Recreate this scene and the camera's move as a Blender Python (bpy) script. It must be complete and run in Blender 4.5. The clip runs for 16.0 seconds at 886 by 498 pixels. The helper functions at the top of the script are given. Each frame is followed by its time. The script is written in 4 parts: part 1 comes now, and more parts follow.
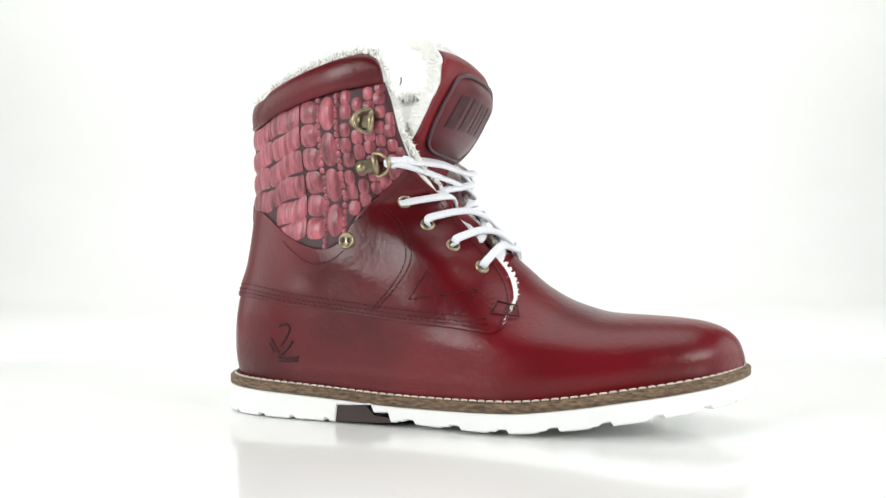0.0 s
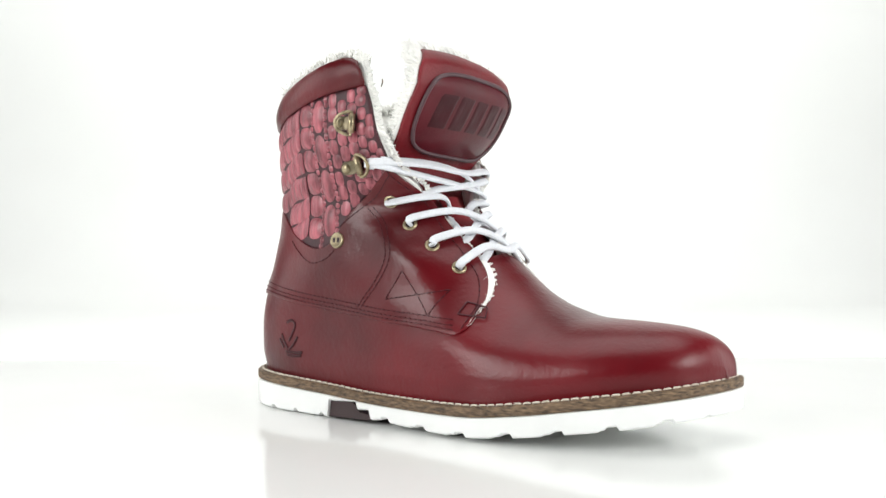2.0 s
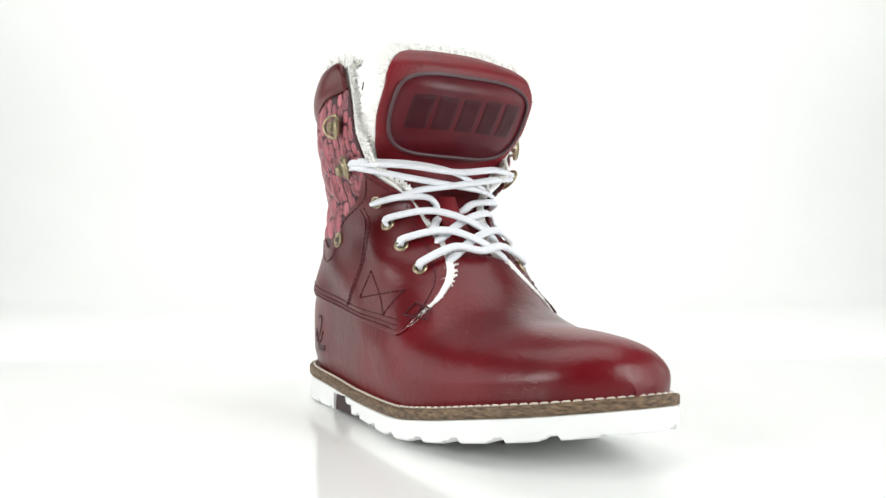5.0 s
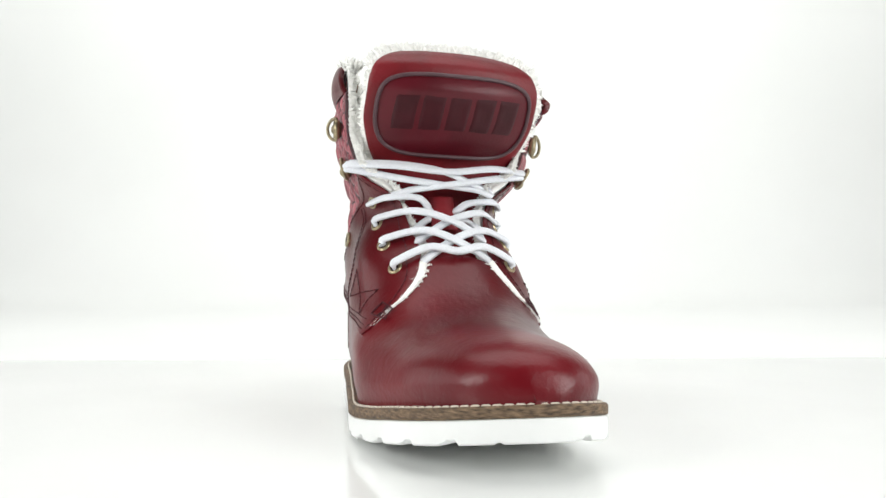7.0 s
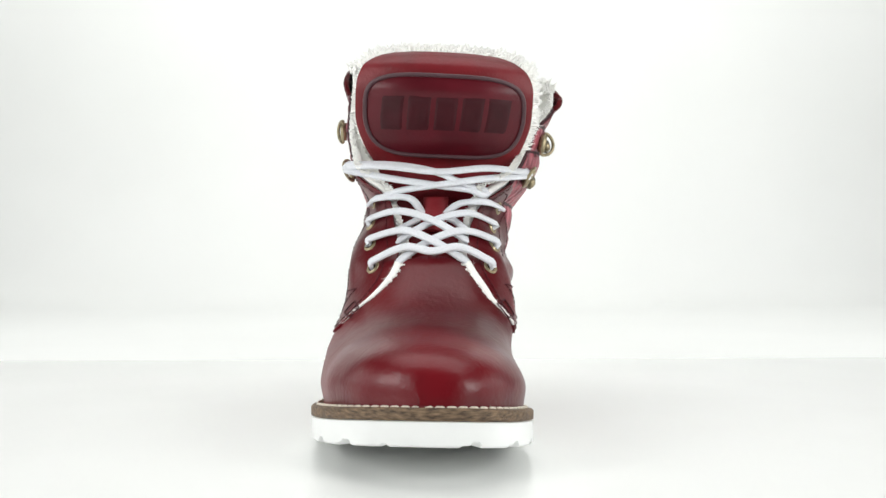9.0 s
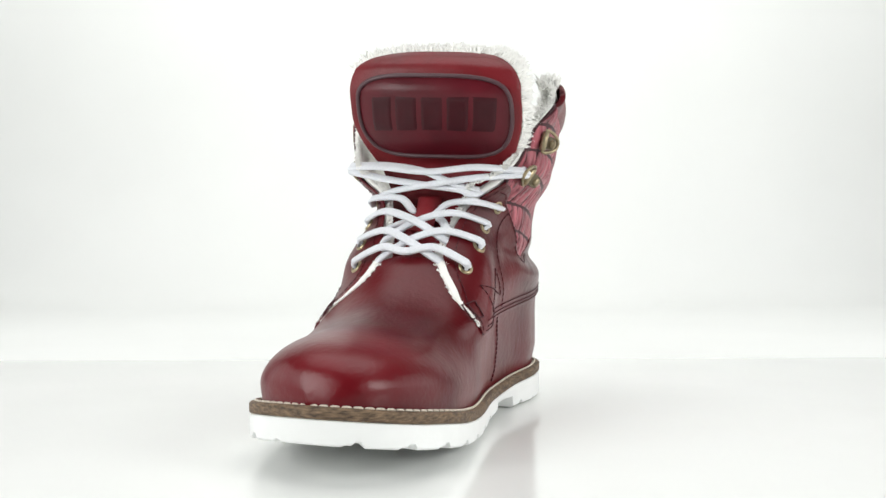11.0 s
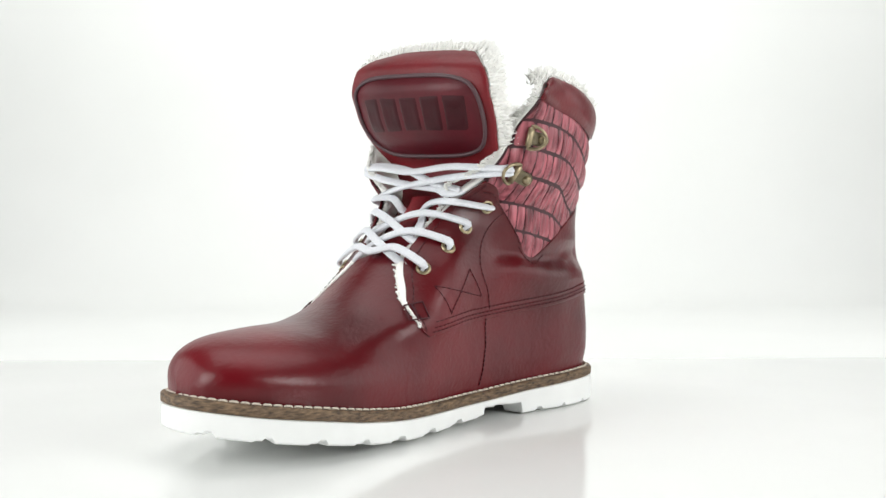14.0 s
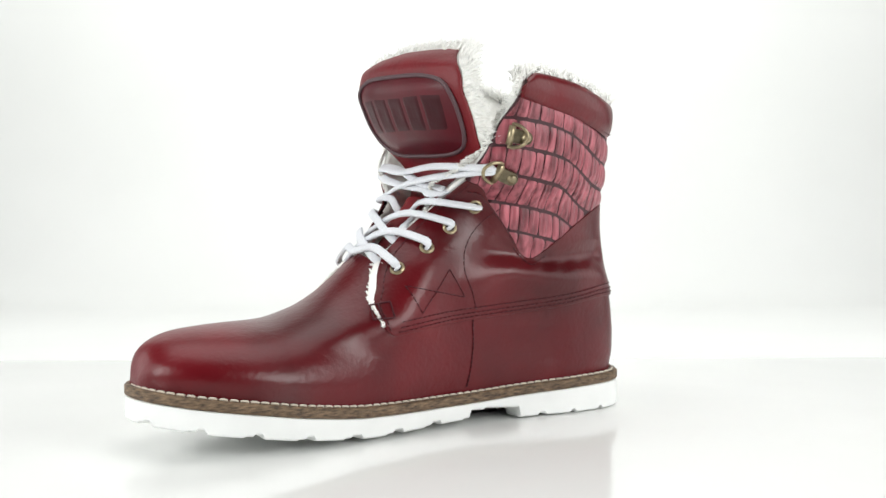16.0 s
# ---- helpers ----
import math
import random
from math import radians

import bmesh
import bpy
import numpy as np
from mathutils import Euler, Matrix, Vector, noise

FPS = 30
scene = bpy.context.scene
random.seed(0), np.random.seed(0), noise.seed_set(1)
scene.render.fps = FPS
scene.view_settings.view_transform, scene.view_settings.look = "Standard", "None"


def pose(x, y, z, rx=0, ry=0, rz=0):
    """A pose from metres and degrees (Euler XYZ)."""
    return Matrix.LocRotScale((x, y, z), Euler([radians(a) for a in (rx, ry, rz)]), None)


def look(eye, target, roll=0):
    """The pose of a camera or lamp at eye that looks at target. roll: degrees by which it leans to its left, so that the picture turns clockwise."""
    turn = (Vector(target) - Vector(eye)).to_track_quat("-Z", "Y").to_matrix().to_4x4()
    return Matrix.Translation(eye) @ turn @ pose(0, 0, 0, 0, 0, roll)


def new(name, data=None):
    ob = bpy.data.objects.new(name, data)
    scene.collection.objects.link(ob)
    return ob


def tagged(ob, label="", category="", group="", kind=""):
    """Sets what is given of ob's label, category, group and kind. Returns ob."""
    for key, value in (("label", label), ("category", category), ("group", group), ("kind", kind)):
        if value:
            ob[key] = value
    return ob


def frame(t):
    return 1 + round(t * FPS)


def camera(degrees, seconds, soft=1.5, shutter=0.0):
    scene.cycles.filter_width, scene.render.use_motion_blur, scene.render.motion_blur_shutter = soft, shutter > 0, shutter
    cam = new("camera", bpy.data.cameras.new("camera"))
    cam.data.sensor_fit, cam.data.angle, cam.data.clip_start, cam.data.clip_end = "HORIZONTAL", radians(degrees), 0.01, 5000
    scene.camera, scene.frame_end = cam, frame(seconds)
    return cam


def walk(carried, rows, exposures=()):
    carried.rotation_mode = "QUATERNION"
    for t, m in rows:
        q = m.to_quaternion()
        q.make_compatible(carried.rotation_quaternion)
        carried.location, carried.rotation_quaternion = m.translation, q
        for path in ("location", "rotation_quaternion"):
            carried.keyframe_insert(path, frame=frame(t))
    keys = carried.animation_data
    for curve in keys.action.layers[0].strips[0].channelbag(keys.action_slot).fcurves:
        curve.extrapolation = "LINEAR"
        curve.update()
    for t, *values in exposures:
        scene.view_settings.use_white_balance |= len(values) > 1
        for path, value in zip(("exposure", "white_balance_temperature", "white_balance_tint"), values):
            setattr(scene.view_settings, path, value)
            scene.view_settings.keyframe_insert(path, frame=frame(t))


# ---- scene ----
# ---------- camera: on a stand, still; the boot turns on its table ----------
cam = camera(45.04, 16.0, soft=1.5)
EYE = Vector((0.0089, -0.619, 0.1074))
AIM = EYE + Vector((0, 1, -math.tan(radians(1.028))))
walk(cam, [(0.0, look(EYE, AIM, -0.228)), (16.0, look(EYE, AIM, -0.228))],
     [(0.0, 0.27), (4.0, 0.27), (7.0, 0.19), (9.0, 0.11), (12.5, 0.11), (14.5, 0.15), (16.0, 0.18)])

# ---------- light: white studio, softboxes above and at both sides ----------
world = bpy.data.worlds.new("studio_world")
scene.world = world
world.use_nodes = True
world.node_tree.nodes["Background"].inputs[0].default_value = (0.97, 1.0, 0.98, 1)
world.node_tree.nodes["Background"].inputs[1].default_value = 0.09


def softbox(name, eye, target, size, size_y, watts, color=(0.99, 1.0, 0.985)):
    lamp = bpy.data.lights.new(name, "AREA")
    lamp.shape, lamp.size, lamp.size_y, lamp.energy, lamp.color = "RECTANGLE", size, size_y, watts, color
    ob = new(name, lamp)
    ob.matrix_world = look(eye, target)
    return ob


softbox("softbox_top", (0.0, 0.1, 1.35), (0, 0.1, 0), 1.5, 1.1, 11)
softbox("softbox_left", (-0.95, -0.75, 0.5), (0, 0, 0.08), 0.55, 0.6, 8.5)
softbox("softbox_right", (0.95, -0.75, 0.5), (0, 0, 0.08), 0.55, 0.6, 8.5)
softbox("softbox_side", (-1.3, 0.2, 0.42), (0, 0, 0.1), 1.2, 0.8, 4.5)
softbox("softbox_side", (1.3, 0.2, 0.42), (0, 0, 0.1), 1.2, 0.8, 4.5)
# unseen lamp, added to brighten the backdrop to white
softbox("softbox_back", (0.0, 0.8, 1.6), (0, 2.1, 1.0), 3.4, 0.5, 33)


# ---------- materials ----------
def material(name, color, rough=0.5, metal=0.0, coat=0.0, vary=0.15, scale=60.0, bump=0.1, bump_scale=400.0,
             stretch=(1, 1, 1), tint=None, spec=0.5, by_piece=0.0, depth=0.001, crease=0.0):
    m = bpy.data.materials.new(name)
    m.use_nodes = True
    nt = m.node_tree
    n, l = nt.nodes, nt.links
    b = n["Principled BSDF"]
    b.inputs["Metallic"].default_value = metal
    b.inputs["Coat Weight"].default_value = coat
    b.inputs["Coat Roughness"].default_value = 0.26
    b.inputs["Specular IOR Level"].default_value = spec
    tc, mp = n.new("ShaderNodeTexCoord"), n.new("ShaderNodeMapping")
    mp.inputs["Scale"].default_value = stretch
    l.new(tc.outputs["Object"], mp.inputs["Vector"])
    big, fine = n.new("ShaderNodeTexNoise"), n.new("ShaderNodeTexNoise")
    big.inputs["Scale"].default_value, big.inputs["Detail"].default_value = scale, 5
    fine.inputs["Scale"].default_value, fine.inputs["Detail"].default_value = bump_scale, 4
    l.new(mp.outputs[0], big.inputs["Vector"])
    l.new(mp.outputs[0], fine.inputs["Vector"])
    ramp = n.new("ShaderNodeValToRGB")
    lo = tuple(c * (1 - vary) for c in color)
    hi = tint if tint else tuple(min(1, c * (1 + vary)) for c in color)
    ramp.color_ramp.elements[0].position, ramp.color_ramp.elements[1].position = 0.32, 0.7
    ramp.color_ramp.elements[0].color, ramp.color_ramp.elements[1].color = (*lo, 1), (*hi, 1)
    l.new(big.outputs["Fac"], ramp.inputs["Fac"])
    out = ramp.outputs["Color"]
    if by_piece:
        info, mul, mix = n.new("ShaderNodeObjectInfo"), n.new("ShaderNodeMapRange"), n.new("ShaderNodeMix")
        mix.data_type, mix.blend_type = "RGBA", "MULTIPLY"
        mul.inputs["To Min"].default_value, mul.inputs["To Max"].default_value = 1 - by_piece, 1 + by_piece
        l.new(info.outputs["Random"], mul.inputs["Value"])
        mix.inputs["Factor"].default_value = 1
        l.new(out, mix.inputs["A"])
        l.new(mul.outputs[0], mix.inputs["B"])
        out = mix.outputs["Result"]
    l.new(out, b.inputs["Base Color"])
    rr = n.new("ShaderNodeMapRange")
    rr.inputs["To Min"].default_value, rr.inputs["To Max"].default_value = max(0.02, rough - 0.08), min(1, rough + 0.08)
    l.new(big.outputs["Fac"], rr.inputs["Value"])
    l.new(rr.outputs[0], b.inputs["Roughness"])
    bp = n.new("ShaderNodeBump")
    bp.inputs["Strength"].default_value, bp.inputs["Distance"].default_value = bump, depth
    l.new(fine.outputs["Fac"], bp.inputs["Height"])
    if crease:
        mid, b2 = n.new("ShaderNodeTexNoise"), n.new("ShaderNodeBump")
        mid.inputs["Scale"].default_value, mid.inputs["Detail"].default_value, mid.inputs["Distortion"].default_value = 75, 3, 1.2
        b2.inputs["Strength"].default_value, b2.inputs["Distance"].default_value = crease, 0.0022
        l.new(mp.outputs[0], mid.inputs["Vector"])
        l.new(mid.outputs["Fac"], b2.inputs["Height"])
        l.new(b2.outputs[0], bp.inputs["Normal"])
    l.new(bp.outputs[0], b.inputs["Normal"])
    return m


M_LEATHER = material("burgundy_leather", (0.108, 0.0024, 0.006), 0.33, coat=0.05, vary=0.42, scale=13, bump=0.2, bump_scale=420, crease=0.14, spec=0.36)
M_SUEDE = material("red_edge_leather", (0.21, 0.008, 0.014), 0.6, vary=0.2, scale=50, bump=0.3, bump_scale=900)
M_TONGUE = material("red_tongue_leather", (0.16, 0.0045, 0.0095), 0.46, vary=0.22, scale=35, bump=0.3, bump_scale=600, crease=0.1, spec=0.4)
M_PATCH = material("dark_patch_leather", (0.090, 0.006, 0.012), 0.36, spec=0.3, coat=0.0, vary=0.18, scale=40, bump=0.15, bump_scale=800)
M_EMBOSS = material("embossed_dark_leather", (0.042, 0.0035, 0.007), 0.4, spec=0.25, vary=0.15, scale=90, bump=0.15, bump_scale=800)
M_PIPING = material("mauve_piping", (0.075, 0.035, 0.042), 0.45, vary=0.1, scale=200, bump=0.1)
M_GROOVE = material("scale_groove_leather", (0.045, 0.008, 0.013), 0.55, vary=0.3, scale=120, bump=0.3, bump_scale=900)
M_SCALE = material("crocodile_scale", (0.30, 0.040, 0.062), 0.36, coat=0.15, vary=0.6, scale=170, bump=0.4, bump_scale=420,
                   stretch=(1.6, 1.6, 0.22), by_piece=0.16, tint=(0.47, 0.12, 0.15))
M_FUR = material("cream_shearling", (0.96, 0.955, 0.92), 0.95, vary=0.02, scale=260, bump=0.3, bump_scale=500, spec=0.1, depth=0.001)
M_LACE = material("white_cotton_lace", (0.80, 0.82, 0.86), 0.85, vary=0.05, scale=900, bump=0.5, bump_scale=1600, spec=0.2)
M_SOLE = material("white_rubber", (0.88, 0.89, 0.88), 0.5, vary=0.03, scale=40, bump=0.06, bump_scale=500, spec=0.3)
M_ARCH_SHADE = material("arch_shade_brown", (0.045, 0.025, 0.026), 0.6, vary=0.1, scale=60)
M_WELT = material("stacked_leather_welt", (0.12, 0.066, 0.034), 0.6, vary=0.65, scale=330, bump=0.7, bump_scale=900,
                  stretch=(0.7, 0.7, 3.0), tint=(0.27, 0.175, 0.10))
M_THREAD = material("burgundy_thread", (0.055, 0.005, 0.010), 0.7, vary=0.1, scale=900, bump=0.2)
M_WHITE_THREAD = material("cream_thread", (0.72, 0.66, 0.56), 0.8, vary=0.1, scale=900, bump=0.2)
M_BRASS = material("aged_brass", (0.16, 0.135, 0.09), 0.34, metal=1.0, vary=0.35, scale=300, bump=0.1)
M_BRASS_LIGHT = material("bright_aged_brass", (0.36, 0.30, 0.19), 0.36, metal=0.85, vary=0.3, scale=300, bump=0.1)
# near black: the button's marks, and the shade painted inside the eyelets
M_STAMP_AND_SHADE = material("stamp_and_hole_shade", (0.022, 0.006, 0.009), 0.6, vary=0.1, scale=300)
M_TABLE = material("white_acrylic", (0.87, 0.88, 0.865), 0.12, vary=0.012, scale=6, bump=0.01, bump_scale=60, spec=0.45)
M_BACK = material("white_backdrop", (0.87, 0.88, 0.865), 0.8, vary=0.012, scale=3, bump=0.02, bump_scale=200, spec=0.2)


# ---------- mesh helpers ----------
def curve_of(*pts):
    """A smooth function through (a, b) pairs, flat beyond the ends."""
    xs = np.array([p[0] for p in pts], float)
    ys = np.array([p[1] for p in pts], float)
    d = np.diff(ys) / np.diff(xs)
    m = np.zeros(len(xs))
    m[0], m[-1] = d[0], d[-1]
    for i in range(1, len(xs) - 1):
        m[i] = 0 if d[i - 1] * d[i] <= 0 else 2 * d[i - 1] * d[i] / (d[i - 1] + d[i])

    def exact(v):
        i = min(int(np.searchsorted(xs, v, "right")) - 1, len(xs) - 2)
        h = xs[i + 1] - xs[i]
        t = (v - xs[i]) / h
        return float((2 * t ** 3 - 3 * t * t + 1) * ys[i] + (t ** 3 - 2 * t * t + t) * h * m[i]
                     + (3 * t * t - 2 * t ** 3) * ys[i + 1] + (t ** 3 - t * t) * h * m[i + 1])

    x0, n = float(xs[0]), 700
    step = float(xs[-1] - xs[0]) / n
    table = [exact(x0 + step * i) for i in range(n + 1)]

    def at(v):
        q = (v - x0) / step
        if q <= 0:
            return table[0]
        if q >= n:
            return table[n]
        i = int(q)
        return table[i] + (table[i + 1] - table[i]) * (q - i)
    return at


def spline(pts, n, closed=False):
    """n points at even steps of arc along a smooth curve through pts."""
    c = np.array(pts, float)
    k = len(c)
    out = []
    for i in range(k if closed else k - 1):
        a = c[i - 1] if (closed or i > 0) else 2 * c[0] - c[1]
        b, d = c[i], c[(i + 1) % k]
        e = c[(i + 2) % k] if (closed or i < k - 2) else 2 * c[-1] - c[-2]
        for j in range(24):
            t = j / 24
            out.append(0.5 * (2 * b + (d - a) * t + (2 * a - 5 * b + 4 * d - e) * t * t + (3 * b - a - 3 * d + e) * t ** 3))
    out.append(c[0] if closed else c[-1])
    out = np.array(out)
    s = np.concatenate([[0], np.cumsum(np.linalg.norm(np.diff(out, axis=0), axis=1))])
    q = np.linspace(0, s[-1], n + 1)[:-1] if closed else np.linspace(0, s[-1], n)
    return np.column_stack([np.interp(q, s, out[:, i]) for i in range(out.shape[1])])


def part(name, bm, mat, parent=None, label="", smooth=True):
    if isinstance(bm, bpy.types.Mesh):
        me = bm
    else:
        me = bpy.data.meshes.new(name)
        bm.to_mesh(me)
        bm.free()
        me.materials.append(mat)
        if smooth:
            me.shade_smooth()
    ob = new(name, me)
    ob.parent = parent
    return tagged(ob, label) if label else ob


def add_grid(bm, rows, flip=False, wrap=False):
    vs = [[bm.verts.new(p) for p in r] for r in rows]
    k = len(vs[0])
    for i in range(len(vs) - 1):
        for j in range(k if wrap else k - 1):
            q = [vs[i][j], vs[i][(j + 1) % k], vs[i + 1][(j + 1) % k], vs[i + 1][j]]
            bm.faces.new(q[::-1] if flip else q)
    return vs


def shell(ob, thick, bevel=0.0):
    so = ob.modifiers.new("thickness", "SOLIDIFY")
    so.thickness, so.offset = thick, -1
    if bevel:
        be = ob.modifiers.new("edge", "BEVEL")
        be.width, be.segments, be.limit_method, be.angle_limit = bevel, 2, "ANGLE", radians(50)
    return ob


def tube(bm, pts, r, sides=8, closed=False, ups=None, flat=1.0):
    """A tube along pts; flat < 1 makes a band that lies square to ups."""
    pts = [Vector(p) for p in pts]
    n = len(pts)
    rows, up = [], None
    for i, p in enumerate(pts):
        a = pts[i - 1] if (closed or i > 0) else p
        b = pts[(i + 1) % n] if (closed or i < n - 1) else p
        t = (b - a).normalized()
        if ups is not None:
            up = Vector(ups[i])
        elif up is None:
            up = Vector((0.3, 0.2, 1)) if abs(t.z) < 0.9 else Vector((1, 0.1, 0))
        up = (up - t * up.dot(t)).normalized()
        side = t.cross(up)
        ring = []
        for k in range(sides):
            a2 = 2 * math.pi * (k + 0.5) / sides
            ca, sa = math.cos(a2), math.sin(a2)
            if flat < 1:
                ca, sa = math.copysign(abs(ca) ** 0.5, ca), math.copysign(abs(sa) ** 0.6, sa)
            ring.append(p + side * (ca * r) + up * (sa * r * flat))
        rows.append(ring)
    if closed:
        rows.append(rows[0])
    vs = [[bm.verts.new(q) for q in r_] for r_ in (rows[:-1] if closed else rows)]
    if closed:
        vs.append(vs[0])
    for i in range(len(vs) - 1):
        for k in range(sides):
            bm.faces.new((vs[i][k], vs[i][(k + 1) % sides], vs[i + 1][(k + 1) % sides], vs[i + 1][k]))
    if not closed:
        bm.faces.new(vs[0][::-1])
        bm.faces.new(vs[-1])
    bmesh.ops.recalc_face_normals(bm, faces=bm.faces)


# ---------- the last: the boot's form, x to the toe, y to its inner side, z up ----------
MM = 0.001
back_x = curve_of((15, -123.5), (43, -124.5), (70, -121.5), (88, -117), (110, -114), (135, -112.5), (165, -112.5), (190, -114))
front_x = curve_of((15, 176), (30, 176), (38, 175), (47, 171), (52.6, 163), (55.6, 153), (57, 142), (58, 129), (59.3, 107),
                   (65, 86), (73.7, 70), (84, 58), (97, 45), (120, 33), (145, 27), (175, 21), (210, 15))
front_z = curve_of((15, 210), (21, 175), (27, 145), (33, 120), (45, 97), (58, 84), (70, 73.7), (86, 65), (107, 59.3), (129, 58),
                   (142, 57), (153, 55.6), (163, 52.6), (171, 47), (175, 38), (176, 30), (176.4, 15))
# plan outline of the welt, in mm
OUTLINE = spline([(178.4, 15.1), (173.5, 39), (150.7, 54.8), (112.1, 60.1), (60.3, 51.8), (8.1, 39.9), (-40, 36.1), (-79.8, 36.7), (-113.3, 27.5),
                  (-128, 1), (-117, -29.7), (-88.2, -44.6), (-38.1, -48.2), (19.9, -52.1), (66, -54.6), (104.1, -48.4), (140, -35.9), (166.8, -14.6)], 480, True)
CENTRE = np.array([30.0, 2.0])


def normals_2d(o):
    t = np.roll(o, -1, 0) - np.roll(o, 1, 0)
    n = np.column_stack([t[:, 1], -t[:, 0]])
    n = n / np.linalg.norm(n, axis=1)[:, None]
    return n * np.sign(np.sum(n * (o - CENTRE), axis=1))[:, None]


ONORM = normals_2d(OUTLINE)


def plan_edge(sign, inset):
    """Half plans of the upper's foot, a little inside the welt."""
    pts = OUTLINE - ONORM * inset
    i, j = int(np.argmin(pts[:, 0])), int(np.argmax(pts[:, 0]))
    n = len(pts)
    chain = [pts[(j + k) % n] for k in range((i - j) % n + 1)] if sign > 0 else [pts[(i + k) % n] for k in range((j - i) % n + 1)]
    chain = np.array(sorted(chain, key=lambda p: p[0]))
    x0, x1 = float(chain[0, 0]), float(chain[-1, 0])
    # finer towards both ends, where the plan turns round
    us = [0.5 - 0.5 * math.cos(math.pi * k / 500) for k in range(501)]
    tab = np.array([float(np.interp(x0 + (x1 - x0) * u, chain[:, 0], chain[:, 1])) for u in us])
    w = np.exp(-(np.arange(-9, 10) / 4.5) ** 2)
    wide = np.concatenate([2 * tab[0] - tab[9:0:-1], tab, 2 * tab[-1] - tab[-2:-11:-1]])
    tab = np.convolve(wide, w / w.sum(), "valid").tolist()

    def at(x):
        u = min(max((x - x0) / (x1 - x0), 0), 1)
        q = math.acos(1 - 2 * u) / math.pi * 500
        i = min(int(q), 499)
        return tab[i] + (tab[i + 1] - tab[i]) * (q - i)
    return at, x0, x1


low_in, PLAN_BACK, PLAN_TIP = plan_edge(1, 2.6)
low_out, _, _ = plan_edge(-1, 2.6)
high_out = curve_of((60, 47), (90, 47), (120, 45), (143, 50.5), (165, 55), (190, 54))
high_in = curve_of((60, 43), (90, 42), (105, 42), (120, 45), (137, 57), (156, 62.5), (175, 65), (190, 65.5))
mid_low = curve_of((-126, 1), (60, 1), (110, 6), (150, 11), (180, 13))
mid_high = curve_of((60, 0), (90, 1), (140, 4), (190, 9))
round_back = curve_of((15, 50), (60, 55), (100, 75), (190, 85))
round_front = curve_of((15, 36), (60, 36), (85, 34), (100, 44), (120, 64), (135, 28), (150, 10), (200, 8))


welt_top = curve_of((-126, 21.6), (-72, 19.6), (-36, 17.8), (0, 16), (31, 15.6), (63, 16), (94, 18.8), (124, 23), (153, 27), (181, 31.4))


def ease(a, b, v):
    t = min(max((v - a) / (b - a), 0), 1)
    return t * t * (3 - 2 * t)


def arc(t):
    t = min(max(t, 0), 1)
    return math.sqrt(max(0, 1 - (1 - t) ** 2.2))


def bump_at(v, c, w):
    return math.exp(-((v - c) / w) ** 2)


def arc_toe(t):
    t = min(max(t, 0), 1)
    return max(0, 1 - (1 - t) ** 2.5) ** 0.5


